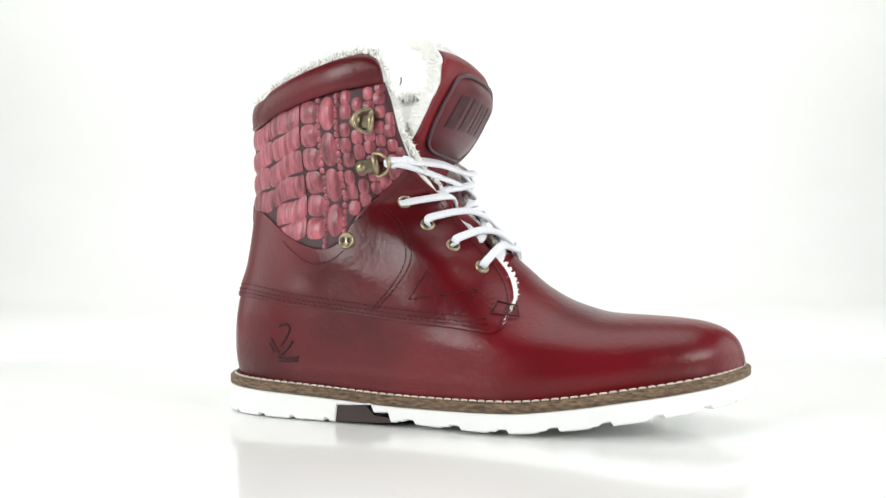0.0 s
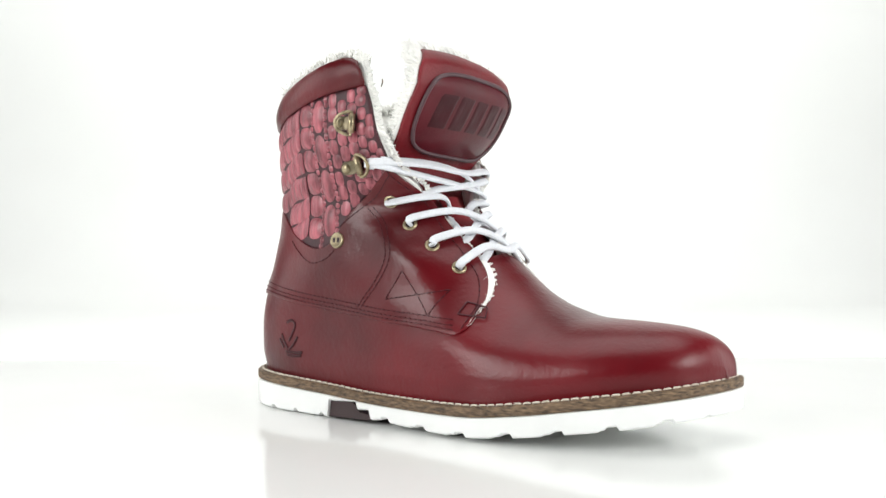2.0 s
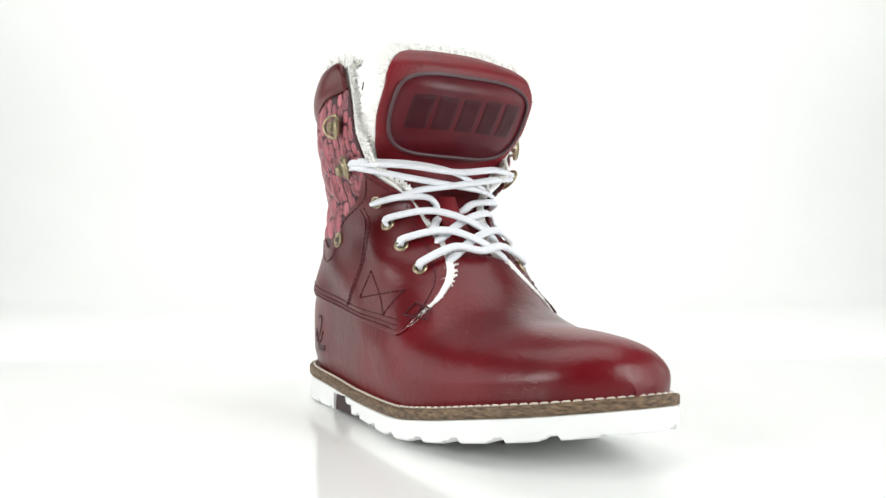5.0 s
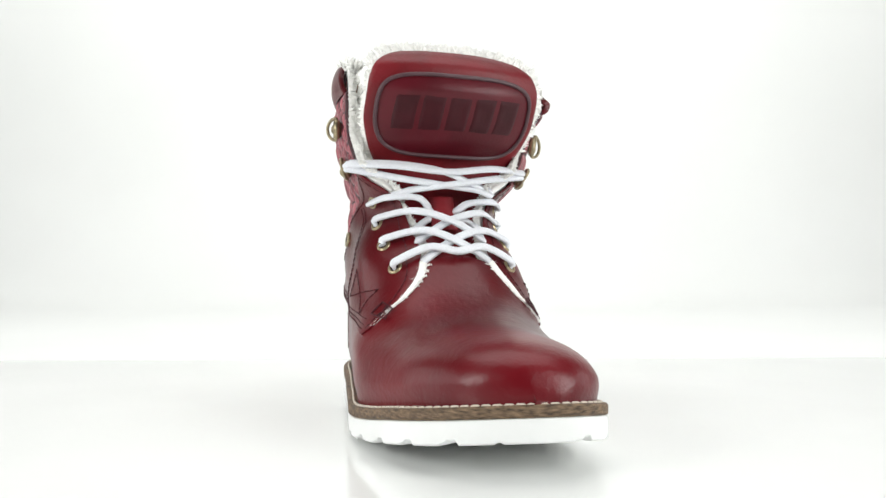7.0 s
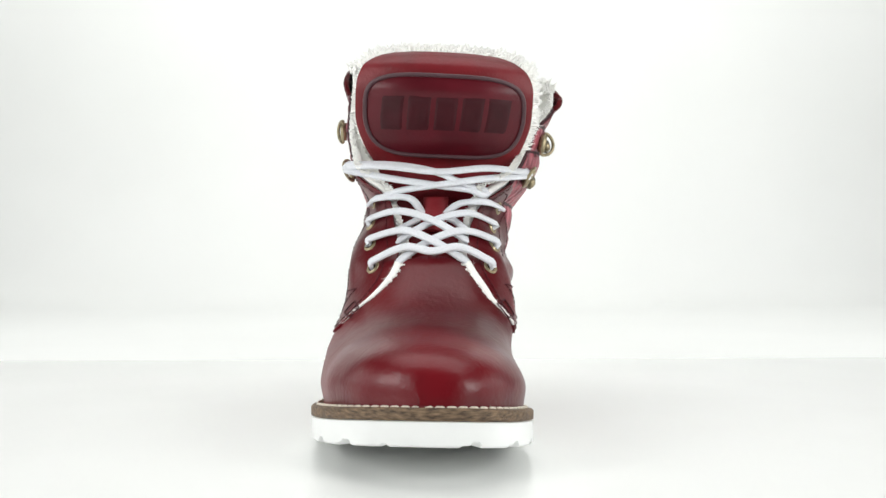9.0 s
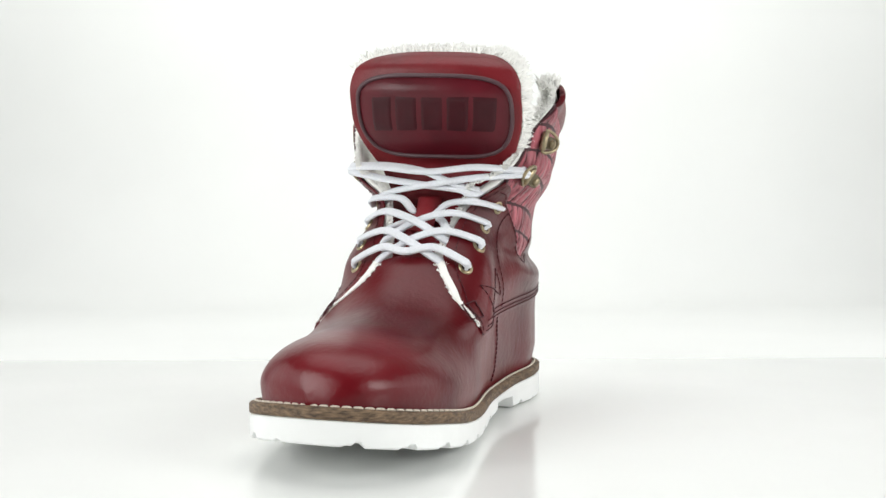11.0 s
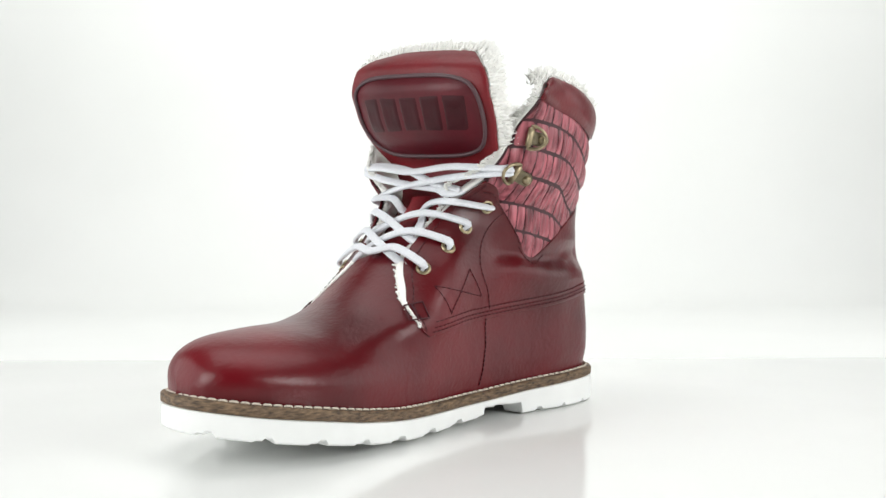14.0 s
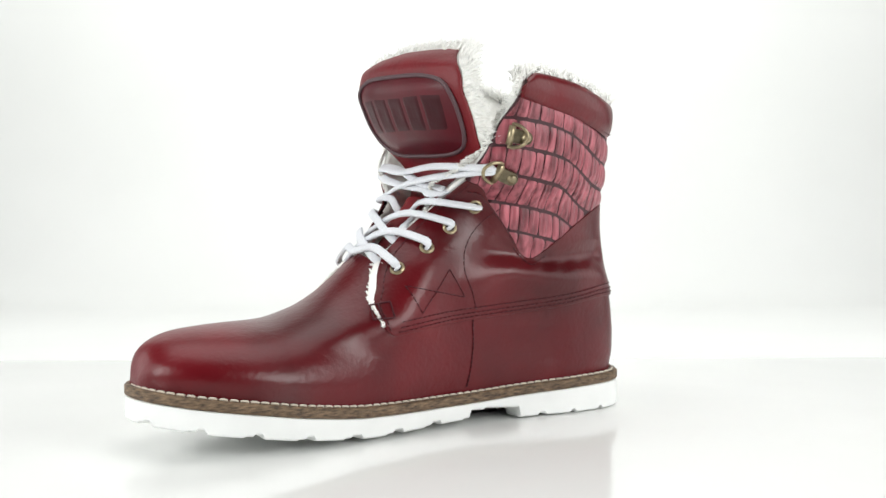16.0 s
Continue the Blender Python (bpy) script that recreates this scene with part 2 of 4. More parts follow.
def side_y(x, z, s):
    """The upper's outer y at the profile place (x, z), in mm; s: 1 inner side, -1 outer side."""
    k = ease(50, 86, z)
    a, b = front_x(z) - x, front_z(x) - z
    # foot: plan outline of the last, domed towards the top line
    xo = min(max(PLAN_BACK + (x - back_x(z)) * (1 if x < 0 else (PLAN_TIP - PLAN_BACK) / (176.4 - back_x(z))), PLAN_BACK), PLAN_TIP)
    if x >= 0:
        xo = x + (PLAN_BACK - back_x(z)) * (1 - ease(0, 40, x)) + (PLAN_TIP - 176.4) * ease(120, 176, x)
        xo = min(xo, PLAN_TIP)
    y_edge = low_in(xo) if s > 0 else low_out(xo)
    # the lining of the last: fuller over the instep's outer side, tucked in at the welt
    y_edge -= s * (2.2 * (1 - ease(0, 13, z - welt_top(x))) + ((0.4 + 2.2 * ease(60, 115, x)) * (1 - 0.9 * ease(138, 168, x)) if s < 0 else 0.6 * ease(120, 160, x)) * ease(-130, -114, x))
    mid_f = mid_low(x)
    if x > 150:
        t = ease(150, 176.4, x)
        mid_f = mid_f * (1 - t) + 14.0 * t
    rise = max(front_z(x) - welt_top(x), 3)
    kx = ease(30, 75, x)
    dome = arc_toe(b / (rise * 0.96))
    df = 0 if a <= 0 or b <= 0 else a * b / math.hypot(a, b)
    cut = arc(df / round_front(z))
    if s > 0:
        y_edge += 1.0 * ease(-80, -40, x) * (1 - ease(25, 60, x)) * ease(25, 45, z)
    foot = mid_f + (y_edge - mid_f) * (dome * kx + cut * (1 - kx))
    # the throat leans to the inner side
    foot += 3.8 * ease(5, 42, x) * (1 - ease(75, 125, x)) * ease(42, 60, z)
    if k <= 0:
        return foot
    mid = mid_high(z)
    edge = high_in(z) if s > 0 else high_out(z)
    lean = 1 - 0.10 * ease(20, 60, x)
    shaft = mid + s * (edge - s * mid) * arc((x - back_x(z)) / (round_back(z) * 1.32)) * cut * lean + 5.0 * ease(5, 42, x) * (1 - ease(95, 118, z))
    # the front edges curl inwards over the tongue
    if s < 0:
        shaft += 5.0 * ease(-36, 4, x) * ease(78, 112, z)
    else:
        shaft -= 5.5 * ease(-38, -4, x) * ease(70, 106, z) * (1 - ease(125, 145, z)) + 8.5 * ease(-24, 2, x) * ease(125, 140, z) * (1 - ease(160, 180, z))
        shaft += 5.5 * ease(-40, -10, x) * ease(160, 182, z)
    y = foot * (1 - k) + shaft * k
    if s > 0 and -112 < x < 5:
        win = ease(-112, -98, x) * (1 - ease(-25, 0, x))
        zr = 79 + 4 * bump_at(x, -20, 22) + 2 * bump_at(x, -95, 20)
        y += win * (1.8 * bump_at(z, zr, 6) - 3.6 * bump_at(z, zr + 11, 7) + 0.15 * math.sin(x * 0.41 + z * 0.3) * bump_at(z, zr + 5, 5))
    if s < 0 and -112 < x < 70:
        y += 0.5 * math.sin(0.09 * x + 0.16 * z) * ease(58, 66, z) * (1 - ease(100, 120, z)) * ease(-112, -100, x) * (1 - ease(30, 60, x))
    return y


def surf(x, z, s, off=0.0):
    y = side_y(x, z, s)
    e = 0.4
    gx = (side_y(x + e, z, s) - side_y(x - e, z, s)) / (2 * e)
    gz = (side_y(x, z + e, s) - side_y(x, z - e, s)) / (2 * e)
    gx, gz = min(max(gx, -12), 12), min(max(gz, -12), 12)
    n = Vector((-s * gx, s, -s * gz)).normalized()
    if x - back_x(z) < 0.3:
        n = Vector((-1, 0, 0))
    return Vector((x, y, z)) * MM + n * (off * MM), n


def coons(bottom, top, left, right, s, nu, nv, off=0.0, bulge=None):
    """A panel on the boot's side between four profile curves."""
    B, T = spline(bottom, nu), spline(top, nu)
    L, R = spline(left, nv), spline(right, nv)
    rows = []
    for j in range(nv):
        v = j / (nv - 1)
        row = []
        for i in range(nu):
            u = i / (nu - 1)
            p = ((1 - v) * B[i] + v * T[i] + (1 - u) * L[j] + u * R[j]
                 - ((1 - u) * (1 - v) * B[0] + u * (1 - v) * B[-1] + (1 - u) * v * T[0] + u * v * T[-1]))
            x, z = max(p[0], back_x(p[1]) + 0.01), p[1]
            row.append(surf(x, z, s, off + (bulge(u, v) if bulge else 0))[0])
        rows.append(row)
    return rows


def line_on(pts, s, n, off):
    out, ns = [], []
    for x, z in spline(pts, n):
        p, nn = surf(max(x, back_x(z) + 0.01), z, s, off)
        out.append(p), ns.append(nn)
    return out, ns


def bx(z):
    return (back_x(z), z)


boot = new("boot")
tagged(boot, "burgundy leather lace-up boot with crocodile shaft, shearling lining and white sole", "boot")

# ---------- sole ----------
ground = curve_of((-126, 1.0), (-118, 0.1), (-100, 0), (-38, 0), (0, 2), (30, 0.8), (60, 0.2), (98, 3), (120, 5.9), (150, 10.0), (181, 15.0))
def loft_outline(layers, cap_top=True, cap_bottom=True):
    bm = bmesh.new()
    rows = []
    for inset, zf in layers:
        rows.append([Vector((p[0] - n[0] * inset, p[1] - n[1] * inset, zf(p[0], i))) * MM for i, (p, n) in enumerate(zip(OUTLINE, ONORM))])
    vs = add_grid(bm, rows, wrap=True)
    if cap_top:
        bm.faces.new(vs[-1])
    if cap_bottom:
        bm.faces.new(vs[0][::-1])
    bmesh.ops.recalc_face_normals(bm, faces=bm.faces)
    return bm


ARCS = np.concatenate([[0], np.cumsum(np.linalg.norm(np.diff(OUTLINE, axis=0), axis=1))])


def lug(x, i):
    """How far the sole's lower edge is cut away between its lugs."""
    y = OUTLINE[i][1]
    if -37 < x < -14:
        return 9.5 if y < 0 else 6.0
    if -14 <= x < -4:
        return 5.0
    step = 27.0 if x > -14 else 22.0
    ph = (ARCS[i] + (6 if y > 0 else 0)) % step
    if x > -4:
        return 2.1 if ph < 5.5 else (0.8 if ph > step - 4 else 0.0)
    return 1.5 if ph < 3.6 else 0.0


def low_edge(x, i):
    return ground(x) + lug(x, i)


def welt_low(x, i=0):
    return welt_top(x) - 5.4


sole = part("outsole", loft_outline([(16, lambda x, i: ground(x) + 6), (14, low_edge), (1.6, low_edge), (0.4, lambda x, i: low_edge(x, i) + 0.9),
                                     (0.2, lambda x, i: (low_edge(x, i) + welt_low(x)) / 2), (0.5, lambda x, i: welt_low(x) - 0.4),
                                     (1.2, lambda x, i: welt_low(x))]), M_SOLE, boot, "white lugged rubber outsole", smooth=False)
sole.data.set_sharp_from_angle(angle=radians(35)) if hasattr(sole.data, "set_sharp_from_angle") else None
welt = part("welt", loft_outline([(1.0, lambda x, i: welt_low(x) + 0.05), (0.1, lambda x, i: welt_low(x) + 0.6), (0.0, lambda x, i: welt_top(x) - 1.0),
                                  (0.9, lambda x, i: welt_top(x)), (9, lambda x, i: welt_top(x))]), M_WELT, boot, "brown stacked leather welt")
# brown block that puts the arch cavity's shade into the sole as colour
bm = bmesh.new()
PROFILE = ((-39.5, 0.2), (-39.5, 11.0), (-21, 11.0), (-14, 4.5), (2, 3.0), (2, 1.6), (-10, 0.6))
near, far = [[bm.verts.new(Vector((x, y, z)) * MM) for x, z in PROFILE] for y in (-46.2, 8)]
bm.faces.new(near), bm.faces.new(far[::-1])
for i in range(len(PROFILE)):
    bm.faces.new((near[i - 1], near[i], far[i], far[i - 1]))
bmesh.ops.recalc_face_normals(bm, faces=bm.faces)
part("arch_insert", bm, M_ARCH_SHADE, sole, "dark brown block for the shade in the arch cut", smooth=False)

# ---------- upper ----------
# vamp: toe and forefoot, both sides in one hide
bm = bmesh.new()


def vamp_top(x):
    return min(front_z(x), 66 + 30 * ease(34, 52, x)) if x < 58 else front_z(x)


for s in (-1, 1):
    cols = []
    for i in range(91):
        u = i / 90
        x = -6 + 182.3 * (1 - (1 - u) ** 1.7)
        lo, hi = welt_top(x) - 1.0, vamp_top(x)
        col = []
        for j in range(33):
            v = 1 - (1 - j / 32) ** 2
            z = lo + (hi - lo) * v
            col.append(surf(x, z, s)[0])
        cols.append(col)
    add_grid(bm, cols, flip=(s > 0))
bmesh.ops.remove_doubles(bm, verts=bm.verts, dist=0.00025)
bmesh.ops.recalc_face_normals(bm, faces=bm.faces)
part("vamp", bm, M_LEATHER, boot, "smooth burgundy leather vamp with rounded toe")

bm = bmesh.new()
for s in (-1, 1):
    rows = []
    for j in range(25):
        row = []
        for i in range(49):
            u = (i / 48) ** 1.8
            z0 = welt_top(-120 + 115 * u) - 1.0
            zz = z0 + (74 - z0) * j / 24
            row.append(surf(back_x(zz) + 0.01 + (-5.5 - back_x(zz)) * u, zz, s)[0])
        rows.append(row)
    add_grid(bm, rows, flip=(s > 0))
bmesh.ops.remove_doubles(bm, verts=bm.verts, dist=0.0002)
part("heel_counter", bm, M_LEATHER, boot, "burgundy leather heel counter")

# profile lines of the panels; -1: outer side, 1: inner side
BAND = {-1: [bx(67.5), (-93, 67.6), (-50, 62.3), (-13, 58.2), (33, 53.6), (58, 51)],
        1: [bx(67), (-95, 66.5), (-61, 62), (-5, 57), (30, 53.6), (52, 51)]}
QTOP = {-1: [bx(120), (-104, 119), (-91, 116), (-69, 103), (-48, 96), (-34, 100), (-20, 119), (9, 141)],
        1: [bx(121), (-104, 122), (-84, 114), (-60, 100), (-41, 90), (-28, 103), (-9, 127), (3, 131)]}


def edge_x(z, s, gap):
    """Where on the profile the side comes within gap of the boot's middle line."""
    lo, hi = -40.0, front_x(z)
    for _ in range(30):
        m = (lo + hi) / 2
        if s * side_y(m, z, s) > gap:
            lo = m
        else:
            hi = m
    return lo


GAP = {-1: curve_of((67, 30), (75, 22), (83, 16.5), (92, 14), (105, 17), (120, 24), (131, 29), (141, 35)),
       1: curve_of((67, 40), (75, 34), (83, 28), (92, 23), (105, 23), (117, 26), (131, 34))}
FACE = {-1: [(55, 51), (60, 55), (61.5, 66)] + [(min(edge_x(z, -1, GAP[-1](z)), 60.5), z) for z in (75, 83, 92, 105)] + [(21, 120), (14.5, 131), (9, 141)],
        1: [(49, 51), (54.5, 55), (57, 66)] + [(min(edge_x(z, 1, GAP[1](z)), 56.5), z) for z in (75, 83, 92, 105)] + [(14.5, 119), (4.5, 133)]}
BAND[-1][-1], BAND[1][-1] = FACE[-1][0], FACE[1][0]
QTOP[-1][-1], QTOP[1][-1] = FACE[-1][-1], FACE[1][-1]
COLLAR_LOW = {-1: [bx(167), (-104, 167), (-89, 169), (-71, 174.5), (-35, 182), (-4, 186)],
              1: [bx(166), (-106, 163), (-90, 162), (-54, 170), (-14, 177)]}
COLLAR_TOP = {-1: [bx(184), (-104, 182), (-87, 184), (-78, 188), (-49, 196), (-18, 202), (-8, 199.5)],
              1: [bx(184), (-108, 181), (-91, 181), (-55, 188), (-26, 190), (-17, 186)]}
CROC_FRONT = {-1: [FACE[-1][-1], (4, 158), (0, 175), (-4, 186)], 1: [FACE[1][-1], (-3, 148), (-8, 163), (-14, 177)]}
COLLAR_FRONT = {-1: [(-4, 185), (-5, 193), (-8, 199.5)], 1: [(-14, 176), (-14, 182), (-17, 186)]}


def puff(u, v):
    return (3.2 * math.sin(math.pi * min(max(v, 0), 1)) ** 0.6 + 0.6) * (0.45 + 0.55 * ease(0, 0.3, u))


WEDGE = {}
for s in (-1, 1):
    bm = bmesh.new()
    add_grid(bm, coons(BAND[s], QTOP[s], [BAND[s][0], bx(95), QTOP[s][0]], FACE[s], s, 72, 40, 1.2), flip=(s > 0))
    shell(part("quarter", bm, M_LEATHER, boot, "burgundy leather quarter with eyelet facing"), 0.0012, 0.0003)
    bm = bmesh.new()
    low = [(x, z - 3) for x, z in QTOP[s]]
    low[0] = bx(117)
    add_grid(bm, coons(low, COLLAR_LOW[s], [bx(117), bx(140), bx(167)], CROC_FRONT[s], s, 40, 24, 0.2), flip=(s > 0))
    croc = shell(part("shaft_panel", bm, M_GROOVE, boot, "pink-burgundy crocodile embossed shaft panel"), 0.002)
    bm = bmesh.new()
    add_grid(bm, coons(COLLAR_LOW[s], COLLAR_TOP[s], [bx(166), bx(175), bx(184)], COLLAR_FRONT[s], s, 44, 14, 0.4, puff), flip=(s > 0))
    shell(part("collar", bm, M_LEATHER, boot, "padded burgundy leather collar"), 0.003, 0.0008)

    # shearling lining behind the panels, a little past their edges
    bm = bmesh.new()
    rim = [(x + (0.5 if i else 0), z + 2.0) for i, (x, z) in enumerate(COLLAR_TOP[s])]
    rim[0] = bx(186)
    frontal = [(min(edge_x(z, s, max(GAP[s](z) - 1.2, 9)), x + 1.2), z) for x, z in FACE[s][4:]] + [(x + 0.9, z) for x, z in CROC_FRONT[s][1:]] + [(COLLAR_TOP[s][-1][0] + 0.8, COLLAR_TOP[s][-1][1] + 1.5)]
    rim[-1] = frontal[-1]
    base = [bx(66), (-60, 62), (0, 66), frontal[0]]
    add_grid(bm, coons(base, rim, [bx(66), bx(120), bx(186)], frontal, s, 60, 48, -1.4), flip=(s > 0))
    shell(part("lining", bm, M_FUR, boot, "cream shearling lining"), 0.004)

    # fleece wedge between the facing's lower edge and the vamp
    bm = bmesh.new()
    face_x = curve_of(*[(z, x) for x, z in FACE[s][:7]])
    zs = [57 + 31 * k / 11 for k in range(12)]
    inner_e = [(face_x(z) - 1.2, z) for z in zs]
    wedge = [0.4 + 3.4 * ease(57, 80, z) for z in zs]
    outer_e = [(edge_x(z, s, max(s * side_y(x, z, s) - w, 8)), z + 0.8) for (x, z), w in zip(inner_e, wedge)]
    WEDGE[s] = (inner_e, outer_e)
    add_grid(bm, coons(inner_e, outer_e, [inner_e[0], outer_e[0]], [inner_e[-1], outer_e[-1]], s, 40, 8, 0.3, lambda u, v: 0.9 * math.sin(math.pi * v) ** 0.5), flip=(s < 0))
    shell(part("throat_fleece", bm, M_FUR, boot, "cream shearling strip at the throat"), 0.0015)

# ---------- crocodile scales ----------
rng = random.Random(7)


def scale_piece(s, cx, cz, hw, hh, dome, parent, lean=0.0, square=2.6, nu=7, nv=5, pleat=0.0, line=None):
    """One raised scale on the shaft: a rounded block, or a long pleated belly scale along line."""
    bm = bmesh.new()
    rows = []
    ph = rng.uniform(0, 6)
    for j in range(nv):
        b = -1 + 2 * j / (nv - 1)
        row = []
        for i in range(nu):
            a = -1 + 2 * i / (nu - 1)
            r = max(abs(a), abs(b))
            k = r / max((abs(a) ** square + abs(b) ** square) ** (1 / square), 1e-6) if r else 1
            x, z = cx + hw * a * k + lean * b * hh, (line(cx + hw * a) if line else cz) + hh * b * k
            if pleat:
                h = dome * (1 - abs(b) ** 3.5) * (1 - 0.5 * abs(a) ** 14) * (1 - pleat * (0.5 + 0.5 * math.sin(x * 1.25 + ph + 0.8 * math.sin(x * 0.37))) ** 3)
            else:
                h = dome * (1 - r ** 2.4)
            lo, hi = (low_o, top_o) if s < 0 else (low_i, top_i)
            h *= ease(-1.0, 2.2, z - lo(x)) * ease(-0.5, 1.5, hi(x) - z)
            z = min(z, hi(x) + 0.5)
            x = min(x, front_of[s](z) - 0.4)
            row.append(surf(max(x, back_x(z) + 0.02), z, s, 0.3 + h)[0])
        rows.append(row)
    add_grid(bm, rows, flip=(s > 0))
    return part("scale", bm, M_SCALE, parent)


shafts = {}
for ob in bpy.data.objects:
    if ob.name.startswith("shaft_panel"):
        shafts[-1 if ob.name == "shaft_panel" else 1] = ob
top_o, low_o = curve_of(*[p for p in COLLAR_LOW[-1]]), curve_of(*QTOP[-1])
top_i, low_i = curve_of(*COLLAR_LOW[1]), curve_of(*QTOP[1])
front_of = {k: curve_of(*[(p[1], p[0]) for p in CROC_FRONT[k]]) for k in (-1, 1)}


def inside(s, x, z, m=0.0):
    lo, hi = (low_o, top_o) if s < 0 else (low_i, top_i)
    fz = [p for p in CROC_FRONT[s]]
    fx = curve_of(*[(p[1], p[0]) for p in fz])(z)
    return lo(x) - 1 + m < z < hi(x) - m and x < fx - m * 0.5


# outer side: five rows of broad belly scales from the heel seam, a column of ovals, then small scales to the front
for r in range(6):
    def row_line(x, r=r):
        return top_o(x) - 6.4 - r * 12.7 + 0.9 * math.sin(x * 0.22 + r * 1.7)
    ends = [-111.8, -83 + 3 * math.sin(r * 2.1), -56.8]
    for a, b in zip(ends[:-1], ends[1:]):
        cx = (a + b) / 2
        if row_line(cx) + 5.5 < low_o(cx):
            continue
        scale_piece(-1, cx, 0, (b - a) / 2, 6.1, 1.35, shafts[-1], square=9, nu=33, nv=7, pleat=0.45, line=row_line)
    cx = -50.5
    zc = top_o(cx) - 7.0 - r * 12.9
    if zc + 5 > low_o(cx):
        scale_piece(-1, cx, zc, 6.5, 6.2, 2.0, shafts[-1], square=2.8)
for cx, n0, hw, hh, gap in ((-37.5, 5, 5.5, 9.2, 19.5),):
    for r in range(n0):
        zc = top_o(cx) - 11 - r * gap
        if inside(-1, cx, zc - 3):
            scale_piece(-1, cx, zc, hw, hh, 2.1, shafts[-1], square=2.1)
for cx in (-43.6, -31.5):
    for r in range(26):
        zc = top_o(cx) - 2.5 - r * 3.5 + rng.uniform(-0.5, 0.5)
        if inside(-1, cx, zc, 1):
            scale_piece(-1, cx + rng.uniform(-0.5, 0.5), zc, 1.7, 1.7, 0.8, shafts[-1], nu=4, nv=4)
for c, cx in enumerate((-26.5, -19.5, -12.8, -6.4, -0.6, 4.6)):
    for r in range(14):
        step = 7.4 if c > 1 else 8.6
        zc = top_o(min(cx, -4)) - 4.5 - r * step + (c % 2) * 3 + rng.uniform(-0.8, 0.8)
        if inside(-1, cx, zc, 2.0):
            scale_piece(-1, cx + rng.uniform(-0.6, 0.6), zc, 3.2 + rng.uniform(-0.4, 0.3), step / 2 - 0.2 + rng.uniform(-0.3, 0.25),
                        0.9, shafts[-1], square=3.0, nu=5, nv=5)
# inner side: five sweeping rows, each cut into upright narrow scales
for r in range(-1, 6):
    def row_line(x, r=r):
        return top_i(x) - 2.2 - r * 14.8 - 8.5 * ease(52, 112, -x) - 1.5 * ease(-40, 0, x) + 0.3 * math.sin(x * 0.13 + r)
    x = -111.5
    while x < 2:
        w = rng.uniform(5.0, 11.0)
        cx = x + w / 2
        zc = row_line(cx)
        if low_i(cx) - 5 < zc < top_i(cx) + 5 and cx - w / 2 < front_of[1](zc) - 1:
            scale_piece(1, cx, 0, w / 2 - 0.22, 6.55, 1.0 + 0.15 * rng.random(), shafts[1], lean=rng.uniform(-0.06, 0.06), square=9, nu=13, nv=6,
                        pleat=0.5, line=row_line)
        x += w

# ---------- tongue ----------
ton_x = curve_of((70, 48), (84, 38), (95, 32), (108, 21), (119, 10), (132, 4), (142, 4), (150, 8.5), (160, 16.5), (175, 25), (187, 30), (197, 30), (204, 25), (209, 15))
ton_w = curve_of((70, 20), (95, 24), (120, 27), (140, 35), (155, 43), (172, 48), (188, 48.5), (197, 46), (204, 39), (209, 28))
ton_m = curve_of((70, 4), (120, 3), (150, 7), (190, 10), (206, 9))


def tongue_at(a, z, off=0.0):
    """a: -1 at the outer edge, 1 at the inner edge."""
    k = ease(120, 160, z)
    y = a * (ton_w(z) + (4.0 * bump_at(z, 160, 32) if a < 0 else 0))
    x = ton_x(z) - 0.11 * k * y - (6 + 2 * k) * abs(a) ** 2.5
    return Vector((x + off, ton_m(z) + y, z - k * (0.055 * y + 2.5))) * MM


bm = bmesh.new()
add_grid(bm, [[tongue_at(-1 + 2 * i / 30, 70 + 139 * (1 - (1 - j / 50) ** 1.3)) for i in range(31)] for j in range(51)])
tongue = shell(part("tongue", bm, M_TONGUE, boot, "wide padded burgundy leather tongue"), 0.003, 0.001)
bm = bmesh.new()
add_grid(bm, [[tongue_at((-1 + 2 * i / 24) * 1.0, 100 + 109 * j / 36, -6 + 3.0 * (abs(-1 + 2 * i / 24) ** 4)) for i in range(25)] for j in range(37)], flip=False)
shell(part("tongue_lining", bm, M_FUR, tongue, "cream shearling backing"), 0.006)


def patch_xy(a, b, grow=1.0):
    """A rounded block outline: a, b in -1..1 to a place on the tongue's face."""
    r = max(abs(a), abs(b))
    k = r / max((abs(a) ** 4.2 + abs(b) ** 4.2) ** (1 / 4.2), 1e-6) if r else 1
    return (4.0 + 43.5 * a * k * grow) / 48.0 * 0.98 - 0.07, 171.5 + 21.5 * b * k * grow - (2.0 * (1 - a * a) if b < 0 else 0) * 0


bm = bmesh.new()
rows = []
for j in range(19):
    row = []
    for i in range(29):
        a, b = -1 + 2 * i / 28, -1 + 2 * j / 18
        aa, zz = patch_xy(a, b)
        row.append(tongue_at(aa, zz, 0.4 + 3.4 * (1 - max(abs(a), abs(b)) ** 3.0)))
    rows.append(row)
add_grid(bm, rows)
patch = part("tongue_patch", bm, M_PATCH, tongue, "dark padded oval leather patch with embossed bars")
bm = bmesh.new()
ring = []
for k in range(96):
    t = 2 * math.pi * k / 96
    c, d = math.cos(t), math.sin(t)
    r = max(abs(c), abs(d))
    aa, zz = patch_xy(c / r, d / r)
    ring.append(tongue_at(aa, zz, 1.1))
tube(bm, ring, 0.0012, 8, True)
part("piping", bm, M_PIPING, patch, "mauve rounded piping")
